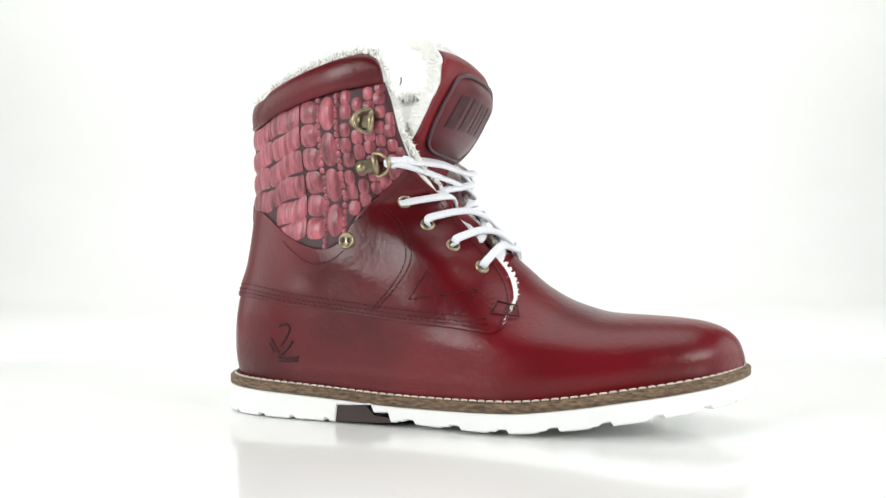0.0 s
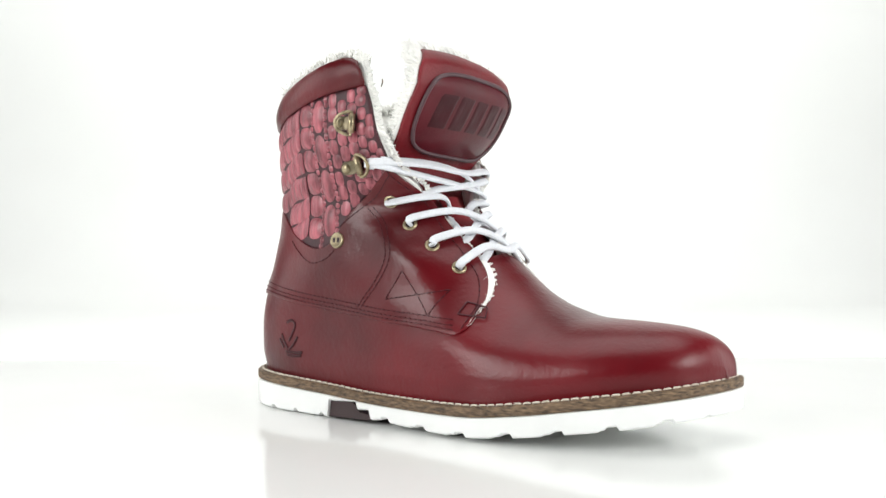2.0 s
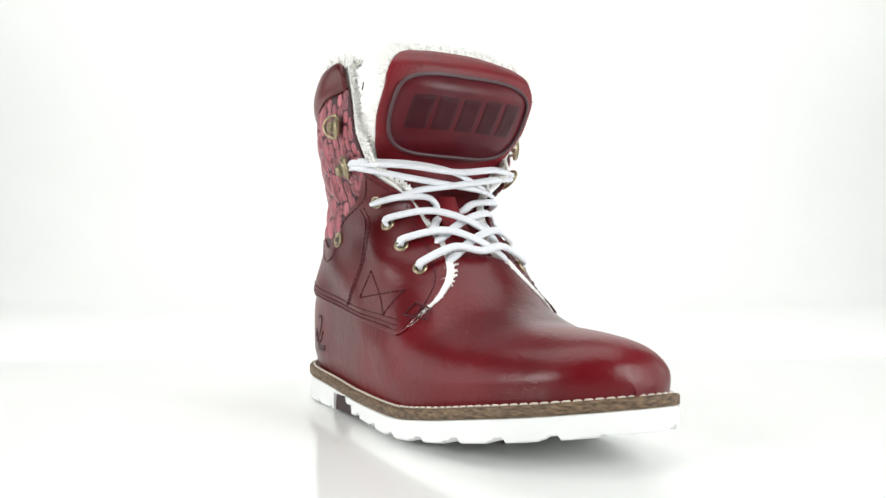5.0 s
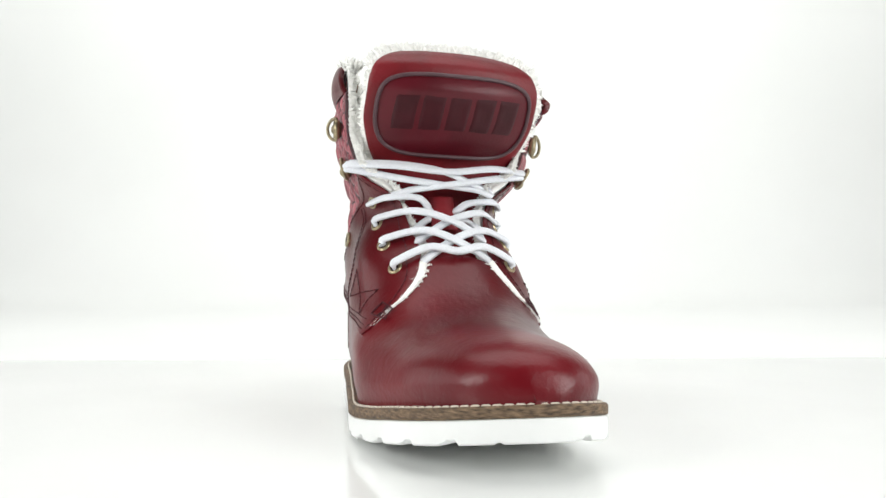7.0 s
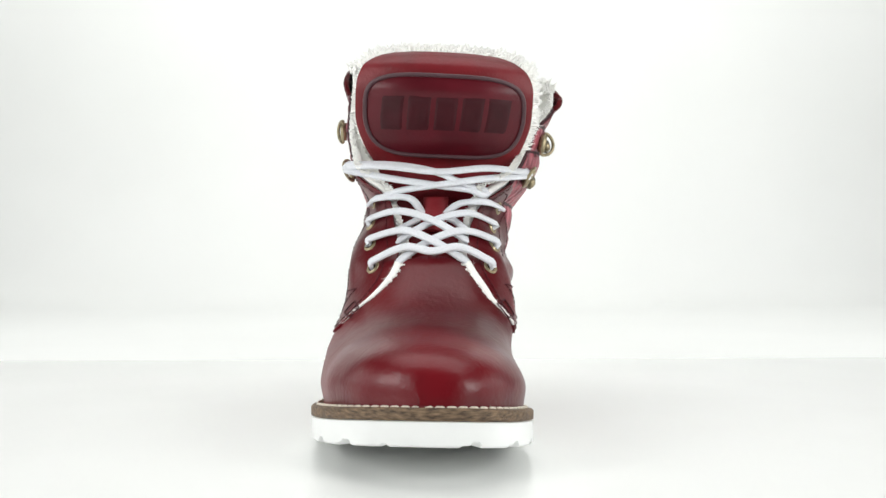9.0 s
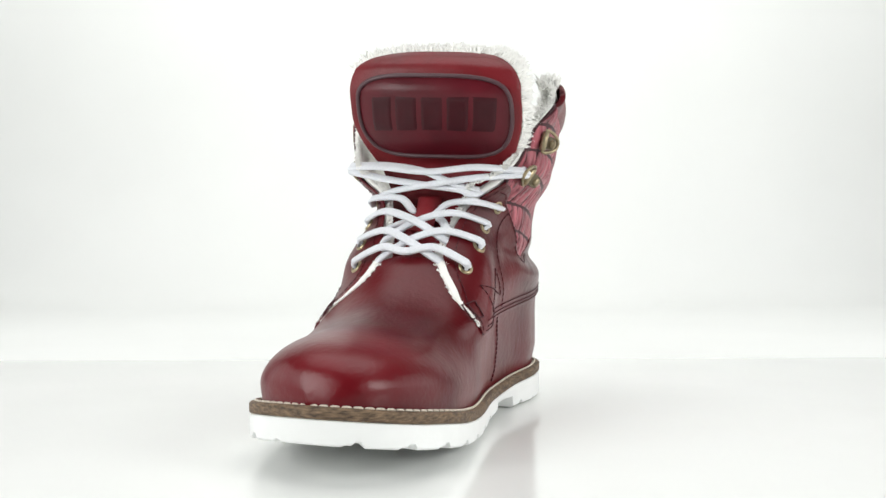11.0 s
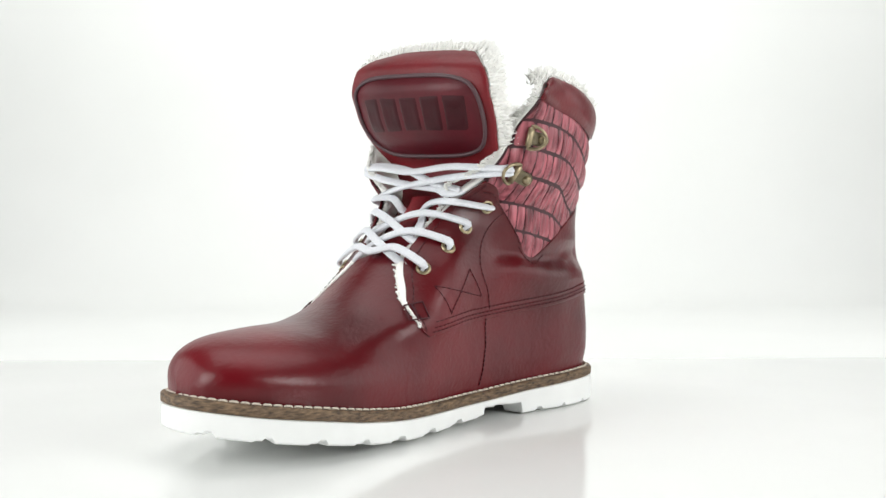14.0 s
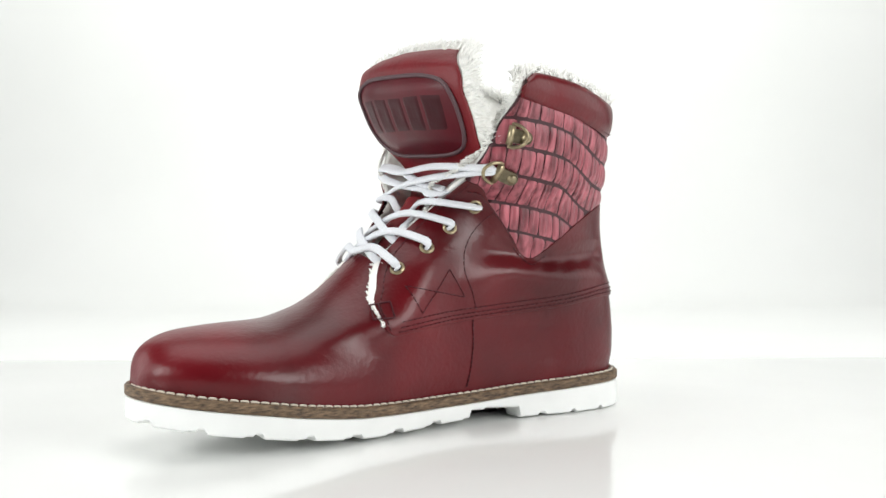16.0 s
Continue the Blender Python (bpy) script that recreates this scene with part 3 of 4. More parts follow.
for i in range(5):
    bm = bmesh.new()
    a0 = -0.70 + 0.297 * i
    rows = []
    for j in range(13):
        zz = 163.0 + 18.0 * j / 12 + 0.2 * i
        row = []
        for k in range(13):
            a = a0 + 0.255 * k / 12 + 0.035 * (j / 12 - 0.5)
            q = (a + 0.07) / 0.98 * 48 / 43.5 - 4 / 43.5
            bq = (zz - 171.5) / 21.5
            rim = min(j, 12 - j, k, 12 - k)
            lift = (-0.2, 0.4, 0.45, 0.4, 0.2)[min(rim, 4)]
            row.append(tongue_at(a, zz, 0.4 + 3.4 * (1 - max(abs(q), abs(bq)) ** 3.0) + lift))
        rows.append(row)
    add_grid(bm, rows)
    part("embossed_bar", bm, M_EMBOSS, patch, "dark embossed bar")

# lace keeper on the tongue
bm = bmesh.new()
add_grid(bm, [[Vector((ton_x(z) + 9.5 - 6 * (abs(a) ** 3), 2.5 + a * 7.5, z)) * MM for a in (-1, -0.8, -0.4, 0, 0.4, 0.8, 1)] for z in (106, 110, 115, 120, 125)])
shell(part("lace_keeper", bm, M_SUEDE, tongue, "small red leather lace keeper"), 0.002, 0.0004)

# ---------- stitching ----------
def stitches(name, lines, s, parent, off, length=3.0, gap=1.1, width=0.42, mat=M_THREAD):
    bm = bmesh.new()
    for pts in lines:
        c = spline(pts, 40)
        total = float(np.sum(np.linalg.norm(np.diff(c, axis=0), axis=1)))
        n = max(2, int(total / (length + gap)))
        P, N = line_on(pts, s, n * 4 + 1, off)
        for i in range(n):
            a, m2, b = P[4 * i], P[4 * i + 1] + N[4 * i + 1] * 0.0002, P[4 * i + 3]
            tube(bm, [a, m2, b], width * MM, 5, False, [N[4 * i]] * 3)
    ob = part(name, bm, mat, parent)
    ob["kind"] = "stuff"
    return ob


def shifted(pts, dx, dz):
    return [(x + dx, z + dz) for x, z in pts]


quarters = [o for o in bpy.data.objects if o.name.startswith("quarter")]
for q, s in zip(quarters, (-1, 1)):
    band = BAND[s]
    inner = [(-116 if i == 0 else x, z) for i, (x, z) in enumerate(band)]
    stitches("band_stitching", [shifted(inner, -1, 2.2), shifted(inner, -2, 4.4), shifted(inner, -3, 7.2)], s, q, 1.4, 2.4, 0.9, 0.24)
    edge = FACE[s]
    stitches("facing_stitching", [shifted(edge[1:], -2.6, -1.2)], s, q, 1.4, 2.2, 0.9, 0.24)
    if s < 0:
        arcs = [[(-12, 118), (-2, 108), (6, 93), (0, 78), (-14, 63)], [(-9.5, 119), (1, 108), (9, 93), (3, 78), (-11, 63)]]
        tri = [[(18, 84), (8.5, 68.5), (43.5, 73.5), (36, 60), (18, 84)]]
        loop = [[(-31, 95), (-38, 90), (-52, 88), (-66, 95), (-74, 101)]]
        top = [[(-29, 108), (-18, 116.5), (8, 137)]]
    else:
        arcs = [[(-20, 118), (-10, 110), (0, 98), (3, 84), (-2, 72), (-6, 62)]]
        tri = [[(13, 84.5), (3, 70), (40, 76), (33, 62), (13, 84.5)]]
        loop = [[(-30, 97), (-40, 86), (-54, 92)]]
        top = [[(-30, 99), (-10, 124), (2, 128)]]
    stitches("panel_stitching", arcs + loop + top, s, q, 1.4, 2.2, 0.9, 0.24)
    tri = [[tri[0][i], tri[0][i + 1]] for i in range(4)]
    stitches("triangle_stitching", tri, s, q, 1.4, 1.8, 0.9, 0.26)
    # bar tack at the foot of the facing
    bm = bmesh.new()
    P, N = line_on([(54, 67), (64, 64)] if s < 0 else [(49, 68), (59, 66)], s, 6, 1.6)
    P2, N2 = line_on([(52.5, 61), (66, 59)] if s < 0 else [(49, 60), (60, 59)], s, 6, 1.6)
    for i in (0, 3, 5):
        tube(bm, [P[i], (P[i] + P2[i]) / 2 + N[i] * 0.0003, P2[i]], 0.0004, 6)
    tube(bm, P, 0.00045, 6), tube(bm, P2, 0.00045, 6)
    part("bar_tack", bm, M_THREAD, q)
for c, s in zip([o for o in bpy.data.objects if o.name.startswith("collar")], (-1, 1)):
    low = [(x, z + 1.3) for x, z in COLLAR_LOW[s]]
    low[0] = (-113, low[0][1])
    stitches("collar_stitching", [low], s, c, 2.0, 2.2, 0.9, 0.24)
# upright seam on the inner side of the vamp
stitches("side_seam", [[(-5, 60), (-5.5, 40), (-3, 19)]], 1, boot, 0.25, 2.0, 0.5, 0.4)

# ---------- metal: eyelets, rings, button ----------
def place(p, n, up=(0, 0, 1)):
    z = Vector(n).normalized()
    x = Vector(up).cross(z).normalized()
    y = z.cross(x)
    m = Matrix((x, y, z)).transposed().to_4x4()
    m.translation = p
    return m


def lathe(bm, profile, n=24, m=Matrix()):
    rows = [[m @ Vector((r * math.cos(2 * math.pi * k / n), r * math.sin(2 * math.pi * k / n), h)) for k in range(n)] for r, h in profile]
    add_grid(bm, rows, wrap=True)


bm = bmesh.new()
lathe(bm, [(0.0021, -0.0012), (0.0023, 0.0003), (0.0029, 0.0008), (0.0037, 0.0006), (0.0041, -0.0003)])
bmesh.ops.recalc_face_normals(bm, faces=bm.faces)
EYELET = bpy.data.meshes.new("eyelet")
bm.to_mesh(EYELET), bm.free()
EYELET.materials.append(M_BRASS_LIGHT)
EYELET.shade_smooth()
# flat dark disc, the shade inside an eyelet given as colour
bm = bmesh.new()
lathe(bm, [(0.0024, 0.0), (0.0001, 0.0)])
HOLE = bpy.data.meshes.new("eyelet_hole")
bm.to_mesh(HOLE), bm.free()
HOLE.materials.append(M_STAMP_AND_SHADE)
EYES = {-1: [(0.5, 122), (13.5, 108.5), (27.5, 97), (42.5, 85)], 1: [(-6.5, 119), (8, 107), (23.5, 96), (40.5, 85)]}
EYE_AT = {}
for q, s in zip(quarters, (-1, 1)):
    for k, (x, z) in enumerate(EYES[s]):
        p, n = surf(x, z, s, 1.4)
        EYE_AT[s, k] = (p, n)
        e = part("eyelet", EYELET, None, q)
        e.matrix_basis = place(p, n)
        tagged(e, "aged brass eyelet")
        h = part("eyelet_hole", HOLE, None, e)
        h.matrix_basis = pose(0, 0, 0.0003)


def d_ring(s, x, z, toward, hang, parent, way=1):
    """A riveted metal tab with a half-round ring through it; toward: the tab's direction in the profile."""
    p, n = surf(x, z, s, 1.6)
    d = Vector((toward[0], 0, toward[1])).normalized()
    d = (d - n * d.dot(n)).normalized()
    m = place(p, n, d)
    bm = bmesh.new()
    pts = []
    for k in range(12):
        t = math.pi * (0.0 + k / 11)
        pts.append((3.7 * math.cos(t), -6.0 - 3.7 * math.sin(t)))
    outline = [(3.6, 3.5)] + pts + [(-3.6, 3.5)]
    top = [bm.verts.new(m @ (Vector((a, b, 1.5)) * MM)) for a, b in outline]
    bot = [bm.verts.new(m @ (Vector((a * 1.06, b, -0.6)) * MM)) for a, b in outline]
    bm.faces.new(top)
    for i in range(len(top)):
        bm.faces.new((top[i], top[i - 1], bot[i - 1], bot[i]))
    bmesh.ops.recalc_face_normals(bm, faces=bm.faces)
    tab = part("ring_tab", bm, M_BRASS, parent, "aged brass riveted tab", smooth=False)
    bm = bmesh.new()
    lathe(bm, [(0.0027, 0.0014), (0.0024, 0.0024), (0.0014, 0.0030), (0.0001, 0.0032)], 16, m @ Matrix.Translation((0, -0.0062, 0)))
    bmesh.ops.recalc_face_normals(bm, faces=bm.faces)
    part("rivet", bm, M_BRASS_LIGHT, tab)
    bm = bmesh.new()
    tube(bm, [m @ (Vector((a, 2.6, 1.9)) * MM) for a in (-5.2, 0, 5.2)], 0.0019, 10)
    part("hinge", bm, M_BRASS_LIGHT, tab)
    bm = bmesh.new()
    ring = []
    lift = hang
    for k in range(25):
        t = math.pi * k / 24
        ring.append(m @ (Vector((6.4 * math.cos(t), 2.6 + way * 8.6 * math.sin(t), 2.2 + lift * math.sin(t))) * MM))
    ring += [m @ (Vector((a, 2.6, 2.2)) * MM) for a in (-3, 3)]
    tube(bm, ring, 0.00095, 8, True)
    part("d_ring", bm, M_BRASS_LIGHT, tab, "aged brass half-round ring")


d_ring(-1, -13, 165, (1, -0.1), 3.2, shafts[-1], -1)
d_ring(-1, -12.5, 142, (1, 0.12), 3.5, shafts[-1])
d_ring(1, -16, 156.5, (1, 0.1), 3.0, shafts[1], -1)
d_ring(1, -13, 137.0, (1, 0.25), 3.5, shafts[1])

p, n = surf(-29.5, 100.5, -1, 1.4)
bm = bmesh.new()
lathe(bm, [(0.0044, -0.001), (0.0046, 0.0004), (0.0043, 0.0011), (0.0038, 0.0012), (0.0036, 0.0009), (0.0001, 0.0010)], 28, place(p, n))
bmesh.ops.recalc_face_normals(bm, faces=bm.faces)
button = part("button", bm, M_BRASS_LIGHT, boot, "round brass button with two dark marks")
for dx in (-1.5, 1.5):
    bm = bmesh.new()
    mm = place(p, n)
    add_grid(bm, [[mm @ Vector(((dx + a) * MM, b * MM, 0.00125)) for a in (-0.9, 0, 0.9)] for b in (-1.4, 0, 1.4)])
    part("stamped_mark", bm, M_STAMP_AND_SHADE, button)

# heat-stamped emblem on the heel, kept as plain strokes
bm = bmesh.new()
for pts in ([(-76, 52), (-71, 53.5), (-68, 51), (-71, 45), (-74, 41)], [(-81, 45), (-78, 40), (-75, 37)], [(-83, 42), (-79, 37)],
            [(-66, 44), (-70, 39), (-74, 36)], [(-77, 35), (-70, 34.5), (-62, 35)], [(-76, 32.8), (-70, 32.4), (-63, 33)]):
    P, N = line_on(pts, -1, 14, 0.12)
    tube(bm, P, 0.0009, 6, False, N, 0.3)
part("heel_emblem", bm, M_EMBOSS, boot, "dark heat-stamped emblem strokes")
# frayed tan thread end in the fleece beside the collar
bm = bmesh.new()
tube(bm, [mm_v for mm_v in (Vector((3.0, -44.5, 184.5)) * MM, Vector((3.6, -44.0, 187.0)) * MM, Vector((3.2, -43.6, 189.0)) * MM)], 0.0004, 6)
part("thread_end", bm, M_WELT, boot, "tan thread end in the fleece")
# small pull tab over the back seam
bm = bmesh.new()
add_grid(bm, [[Vector((back_x(z) - 2.6 + abs(y) * 0.12, y + 1, z)) * MM for y in (-7, -4, 0, 4, 7)] for z in (113, 116, 119.5, 123)], flip=True)
shell(part("back_tab", bm, M_LEATHER, boot, "small folded leather tab at the back seam"), 0.002, 0.0004)

# ---------- laces ----------
def lace(pts, n=44, r=0.0023, name="lace"):
    c = spline(pts, n)
    mids = [Vector(p) for p in c]
    ups = []
    for p in mids:
        v = Vector((0.75 * (p.x + 0.035), 1.1 * (p.y - 0.004), 0.055))
        ups.append(v.normalized())
    bm = bmesh.new()
    tube(bm, mids, r, 10, False, ups, 0.5)
    return part(name, bm, M_LACE, boot, "flat white cotton lace")


def mm_(*p):
    return Vector(p) * MM


RING = {-1: (0, 143.5), 1: (-5, 140)}


def over(s, z, gap, off):
    """A place on the facing, gap from the middle line, off mm above the leather."""
    return surf(edge_x(z, s, gap), z, s, off)[0]


def strand(s, k, far_z, cen_z, push):
    """From an eyelet over its facing's edge, across the tongue, under the other facing."""
    p, n = EYE_AT[s, k]
    z = EYES[s][k][1]
    g, gf = GAP[s](z), GAP[-s](far_z)
    y0 = abs(side_y(*EYES[s][k], s))
    b = over(s, z + 6.5, g + 1.0, 4.8)
    f = over(-s, far_z, gf - 2.5, 0.8)
    g2 = over(-s, far_z - 1.5, gf + 6, -4.5)
    cx = (b.x + f.x) / 2 / MM + push
    cen = mm_(cx, 4, cen_z)
    lace([p - n * 0.002, p + n * 0.0022, p + n * 0.0026 + mm_(1.0, -s * 3.0, 2.4), b * 0.75 + cen * 0.25 + mm_(0.6, 0, 1.2), cen, f, g2], 56)


for s in (-1, 1):
    strand(s, 1, 100.5, 111.0, 3.0 + (1.6 if s < 0 else -0.6))
    strand(s, 2, 89.5, 100.5, 3.5 + (1.6 if s < 0 else -0.6))
    p, n = EYE_AT[s, 0]
    z = EYES[s][0][1]
    g = GAP[s](z)
    b = over(s, z + 2.0, g + 1, 4.6)
    lace([p - n * 0.002, p + n * 0.0022, b + mm_(0.5, 0, 1.5), mm_(b.x / MM + 1.5, 3 + s * 15, z + 2), mm_(19, 3 + s * 7.5, 117), mm_(14, 3 + s * 2, 115)])
    # from under the keeper to the far facing
    f = over(s, 106, GAP[s](106) - 2, 0)
    lace([mm_(15, 3 + s * 3, 114), mm_(22, 3 + s * 11, 111), f, over(s, 105, GAP[s](105) + 6, -4.5)], 24)
    e = over(-s, 126, GAP[-s](126) - 2, 0.5)
    lace([surf(RING[s][0] - 1, RING[s][1] - 0.5, s, 3.4)[0], surf(front_of[s](RING[s][1] - 2) - 0.6, RING[s][1] - 2, s, 3.4)[0], mm_(17, s * 27 + 3, 135.5 - (1 if s > 0 else 0)), mm_(20.5 + (1.5 if s > 0 else 0), 4, 131),
          mm_(18, -s * 19 + 3, 128.5), e, over(-s, 125, GAP[-s](125) + 5, -4)], 56)
p4, n4 = EYE_AT[-1, 3]
q4, m4 = EYE_AT[1, 3]
ea, eb = over(-1, 92.5, GAP[-1](92.5) + 1, 5), over(1, 92.5, GAP[1](92.5) + 1, 5)
cen = mm_(ea.x / MM + 6, 5, 94.5)
lace([p4 - n4 * 0.002, p4 + n4 * 0.0022, p4 + n4 * 0.0026 + mm_(1.2, 3, 2.6), ea * 0.7 + cen * 0.3 + mm_(1.0, 0, 1.2), cen, eb * 0.7 + cen * 0.3 + mm_(1.0, 0, 1.2), q4 + m4 * 0.0026 + mm_(1.2, -3, 2.6), q4 + m4 * 0.0022, q4 - m4 * 0.002], 72)
ra = [surf(RING[-1][0] - 1, 144.5, -1, 3.4)[0], surf(front_of[-1](144) - 0.6, 144, -1, 3.6)[0]]
rb = [surf(front_of[1](141) - 0.6, 141, 1, 3.6)[0], surf(RING[1][0] - 1, 141.5, 1, 3.4)[0]]
lace(ra + [mm_(18, -24, 142), mm_(22, 5, 138.5), mm_(17, 32, 140.5)] + rb, 60)
for s in (-1, 1):
    x, z = RING[s]
    lace([surf(x + 2.5, z + 1.2, s, 4.8)[0], surf(x - 2.2, z + 1.0, s, 4.4)[0], surf(x - 2.6, z - 0.8, s, 4.2)[0], surf(x + 2.5, z - 1.4, s, 4.6)[0]], 16, name="lace_bend")
lace([ra[1] + mm_(0, 0, 1), mm_(17, -22, 143), mm_(20, 2, 139), mm_(19, 18, 132.5), mm_(11, 32, 128)], 44)

# ---------- shearling tufts along the rims ----------
def tufts(name, places, parent, label):
    """places: (point, direction, length, width)."""
    vs, fs = [], []
    for p, d, ln, w in places:
        d = Vector(d).normalized()
        a = d.orthogonal().normalized()
        b = d.cross(a)
        bend = Vector((rng.uniform(-1, 1), rng.uniform(-1, 1), rng.uniform(-1, 1))) * ln * 0.4
        i = len(vs)
        for t, ww in ((0, w), (0.55, w * 0.75)):
            c = p + d * (ln * t) + bend * t * t
            for k in range(3):
                ang = 2 * math.pi * k / 3
                vs.append(c + (a * math.cos(ang) + b * math.sin(ang)) * ww)
        vs.append(p + d * ln + bend)
        for k in range(3):
            j = (k + 1) % 3
            fs += [(i + k, i + j, i + 3 + j, i + 3 + k), (i + 3 + k, i + 3 + j, i + 6)]
    me = bpy.data.meshes.new(name)
    me.from_pydata([tuple(v) for v in vs], [], fs)
    me.materials.append(M_FUR)
    me.shade_smooth()
    ob = part(name, me, None, parent, label)
    ob["kind"] = "stuff"
    return ob


def jitter(k):
    return Vector((rng.uniform(-k, k), rng.uniform(-k, k), rng.uniform(-k, k))) * MM


linings = [o for o in bpy.data.objects if o.name.startswith("lining")]
for ln_ob, s in zip(linings, (-1, 1)):
    places = []
    rim = [(-111 if i == 0 else x, z) for i, (x, z) in enumerate(COLLAR_TOP[s])]
    for off in (-1.5, -3, -4.5, -6.5, -8.5):
        P, N = line_on(rim, s, 420, off)
        for p, nn in zip(P, N):
            places.append((p + jitter(1.5), Vector((0, 0, 1)) - nn * rng.uniform(-0.5, 0.7) + jitter(500), rng.uniform(3, 6.0) * MM, rng.uniform(0.5, 1.0) * MM))
    edge = [(edge_x(z, s, max(GAP[s](z) - k, 9)), z) for z in (69, 75, 82, 90, 98, 106, 115, 124, 130) for k in (0,)] + CROC_FRONT[s][1:] + [COLLAR_TOP[s][-1]]
    for off, dx in ((-1.6, 0.6), (-2.2, 1.0), (-2.8, 1.4), (-3.6, 1.4)):
        P, N = line_on([(x + dx, z + dx * 0.35) for x, z in edge], s, 420, off)
        for p, nn in zip(P, N):
            long = 1.0 if p.z < 0.150 else 1.6
            places.append((p + jitter(0.6), Vector((0.6, -s * 0.6, 0.25)) - nn * 0.5 + jitter(400), rng.uniform(0.8, 1.8) * long * MM, rng.uniform(0.4, 0.7) * MM))
    for k in range(700):
        i, v = rng.randrange(12), rng.uniform(0.32, 1)
        (xa, za), (xb, zb) = WEDGE[s][0][i], WEDGE[s][1][i]
        p, nn = surf(xa + (xb - xa) * v, za + (zb - za) * v + rng.uniform(-1.4, 1.4), s, 0.3)
        places.append((p, nn + jitter(900), rng.uniform(0.6, 1.3) * MM, rng.uniform(0.4, 0.7) * MM))
    tufts("rim_fleece", places, ln_ob, "tufted cream shearling edge")
places = []
for k in range(7000):
    t = rng.random()
    if t < 0.4:
        a, z = rng.uniform(-1, 1), 209 - rng.uniform(0, 2.0)
        d, ln = Vector((-0.7, a * 0.3, 1)), rng.uniform(3, 6.5)
    elif t < 0.6:
        a, z = rng.choice((-1, 1)), rng.uniform(196, 209)
        d, ln = Vector((-0.8, a * 0.6, 0.8)), rng.uniform(4, 8)
    else:
        a, z = (1 if rng.random() < 0.65 else -1), rng.uniform(130, 203)
        d, ln = Vector((-0.9, a * 0.6, 0.3)), rng.uniform(3, 7) * (0.95 if a > 0 else 0.6)
    places.append((tongue_at(a * 0.98, z, rng.uniform(-9, -3)), d + jitter(450), ln * MM, rng.uniform(0.5, 1.1) * MM))
tufts("tongue_fleece", places, tongue, "tufted cream shearling edge")

# ---------- welt stitches ----------
bm = bmesh.new()
tube(bm, [Vector((-1.9, 0, 0.1)) * MM, Vector((-1.2, 0, 0.55)) * MM, Vector((1.2, 0, 0.55)) * MM, Vector((1.9, 0, 0.1)) * MM], 0.00058, 5)
STITCH = bpy.data.meshes.new("stitch")
bm.to_mesh(STITCH), bm.free()
STITCH.materials.append(M_WHITE_THREAD)
STITCH.shade_smooth()
inner = OUTLINE - ONORM * 3.2
arcl = np.concatenate([[0], np.cumsum(np.linalg.norm(np.diff(np.vstack([inner, inner[:1]]), axis=0), axis=1))])
loop = np.vstack([inner, inner[:1]])
n_st = int(arcl[-1] / 4.9)
for k in range(n_st):
    q = (k + 0.5) * arcl[-1] / n_st
    x, y = np.interp(q, arcl, loop[:, 0]), np.interp(q, arcl, loop[:, 1])
    x2, y2 = np.interp(min(q + 1, arcl[-1]), arcl, loop[:, 0]), np.interp(min(q + 1, arcl[-1]), arcl, loop[:, 1])
    slope = math.degrees(math.atan2(welt_top(x2) - welt_top(x), 1.0))
    st = part("stitch", STITCH, None, welt)
    st.matrix_basis = pose(x * MM, y * MM, (welt_top(x) + 0.15) * MM, 0, -slope, math.degrees(math.atan2(y2 - y, x2 - x)))

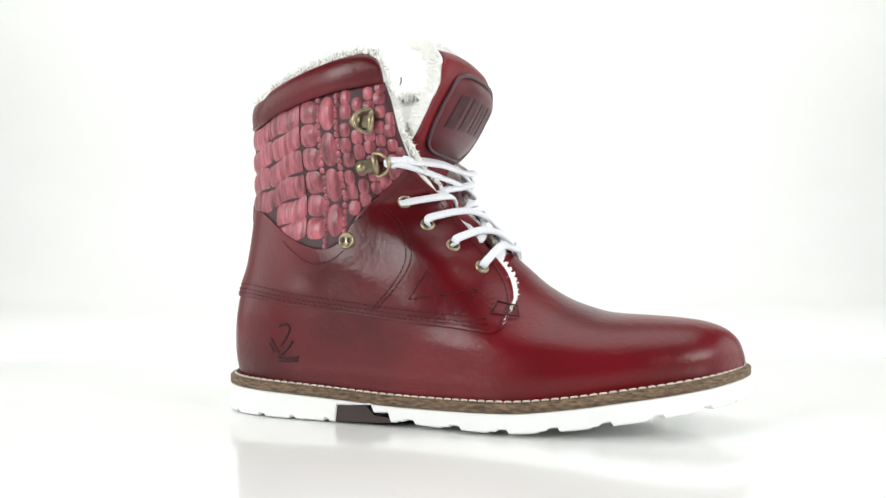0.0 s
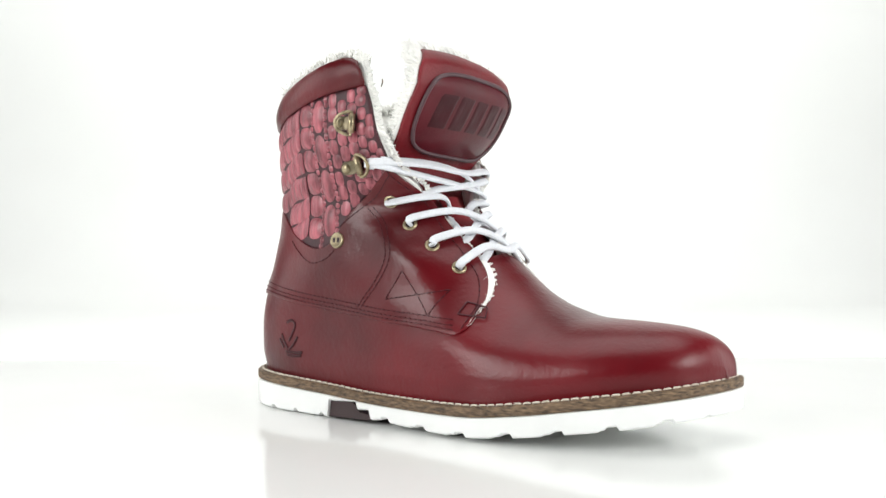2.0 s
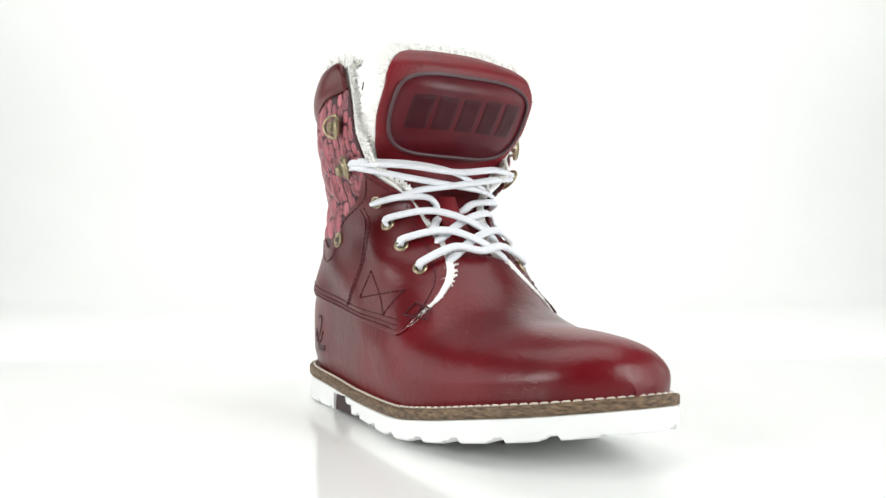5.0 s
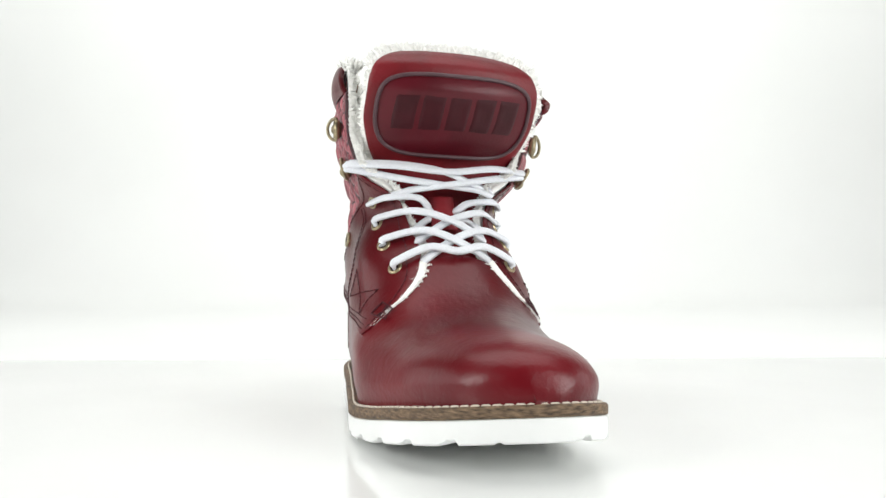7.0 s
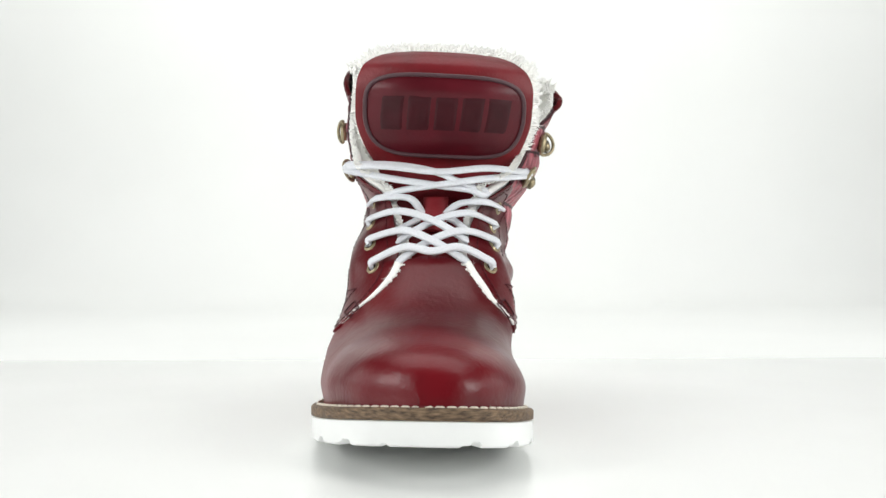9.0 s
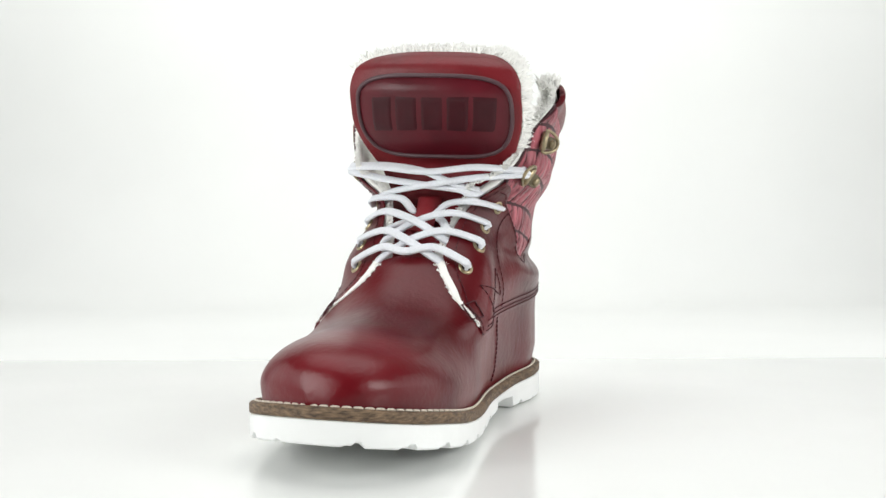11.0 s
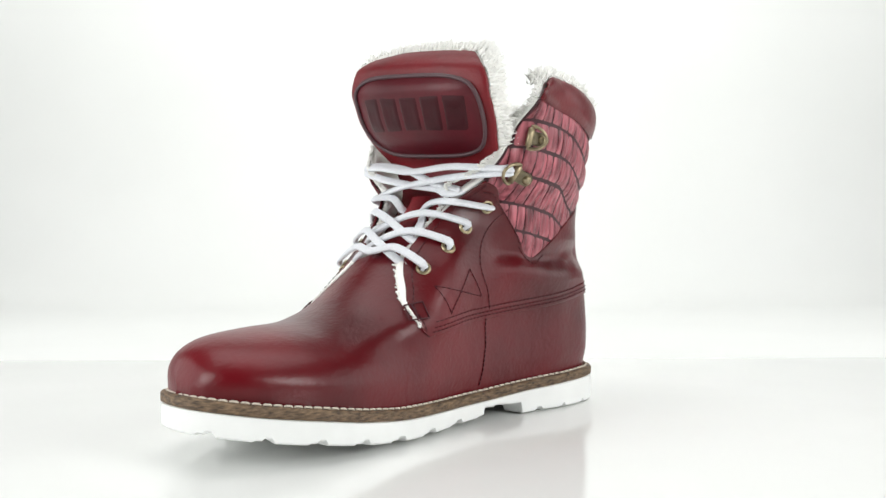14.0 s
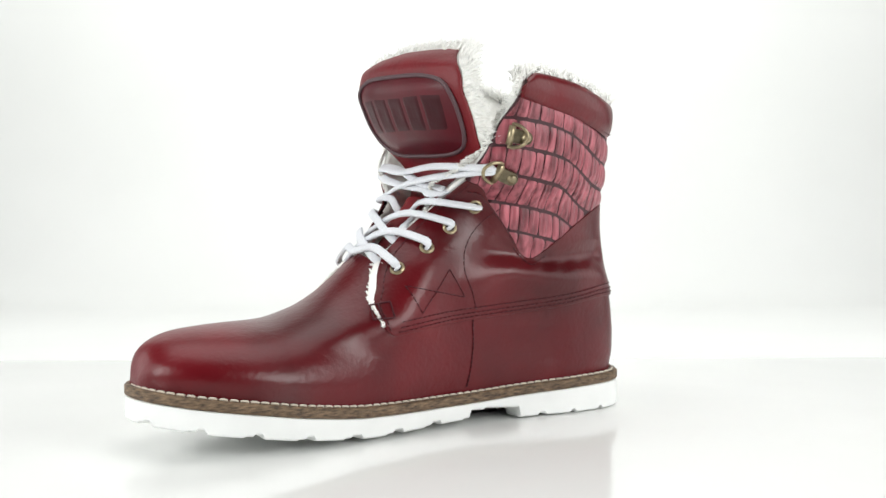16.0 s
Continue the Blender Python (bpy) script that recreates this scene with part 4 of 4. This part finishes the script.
# ---------- table and backdrop ----------
bm = bmesh.new()
add_grid(bm, [[Vector((x, y, z)) for x in (-1.74, 1.74)] for y, z in ((-3.0, 0.0), (0.265, 0.0), (0.27, -0.002), (0.27, -0.02))])
table = shell(part("floor", bm, M_TABLE, None, "glossy white acrylic table top", smooth=False), 0.02)
tagged(table, "glossy white acrylic table top", "table", kind="structure")
bm = bmesh.new()
prof = [(-3.0, -0.06), (0.9, -0.06)] + [(1.6 + 0.5 * math.sin(t), 0.44 - 0.5 * math.cos(t)) for t in [math.pi / 2 * k / 12 for k in range(13)]] + [(2.1, 2.2)]
add_grid(bm, [[Vector((x, y, z)) for x in (-1.75, 1.75)] for y, z in prof])
bd = part("backdrop", bm, M_BACK, None, "seamless white studio backdrop")
tagged(bd, "seamless white studio backdrop", "backdrop", kind="structure")
bm = bmesh.new()
add_grid(bm, [[Vector((x, y, 2.21)) for x in (-1.75, 1.75)] for y in (-3.0, 2.1)])
bmesh.ops.solidify(bm, geom=bm.faces[:], thickness=0.03)
tagged(part("ceiling", bm, M_BACK, None, smooth=False), "plain white studio ceiling", "ceiling", kind="structure")
# unseen side walls, added to bounce light onto the boot's flanks
for name, x in (("wall_left", -1.76), ("wall_right", 1.76)):
    bm = bmesh.new()
    add_grid(bm, [[Vector((x, y, z)) for y in (-3.0, 2.2)] for z in (-0.06, 2.2)])
    bmesh.ops.solidify(bm, geom=bm.faces[:], thickness=0.03)
    tagged(part(name, bm, M_BACK, None, smooth=False), "unseen white side wall added to bounce light", "wall", kind="structure")
# unseen wall behind the camera, added as a reflector for front fill
bm = bmesh.new()
add_grid(bm, [[Vector((x, -3.03, z)) for x in (-1.79, 1.79)] for z in (-0.06, 2.2)])
bmesh.ops.solidify(bm, geom=bm.faces[:], thickness=0.03)
tagged(part("wall_front", bm, M_BACK, None, smooth=False), "unseen white wall behind the camera, added to bounce light", "wall", kind="structure")


# ---------- what moves: the boot turns slowly with its table ----------
TURN = [(0, -22.1), (1, -30.55), (2, -38.95), (3, -47.29), (4, -55.58), (5, -63.81), (6, -71.98), (7, -80.1),
        (8, -88.16), (9, -96.17), (10, -104.12), (11, -112.01), (12, -119.85), (13, -127.63), (14, -135.36), (15, -142.8), (16, -149.8)]


def motions():
    rows = []
    for t, a in TURN:
        r = radians(a)
        rows.append((t, pose(-0.0035 * math.sin(r), 0.0035 * math.cos(r), 0.0012, 0, -0.47, a)))
    walk(boot, rows)


motions()
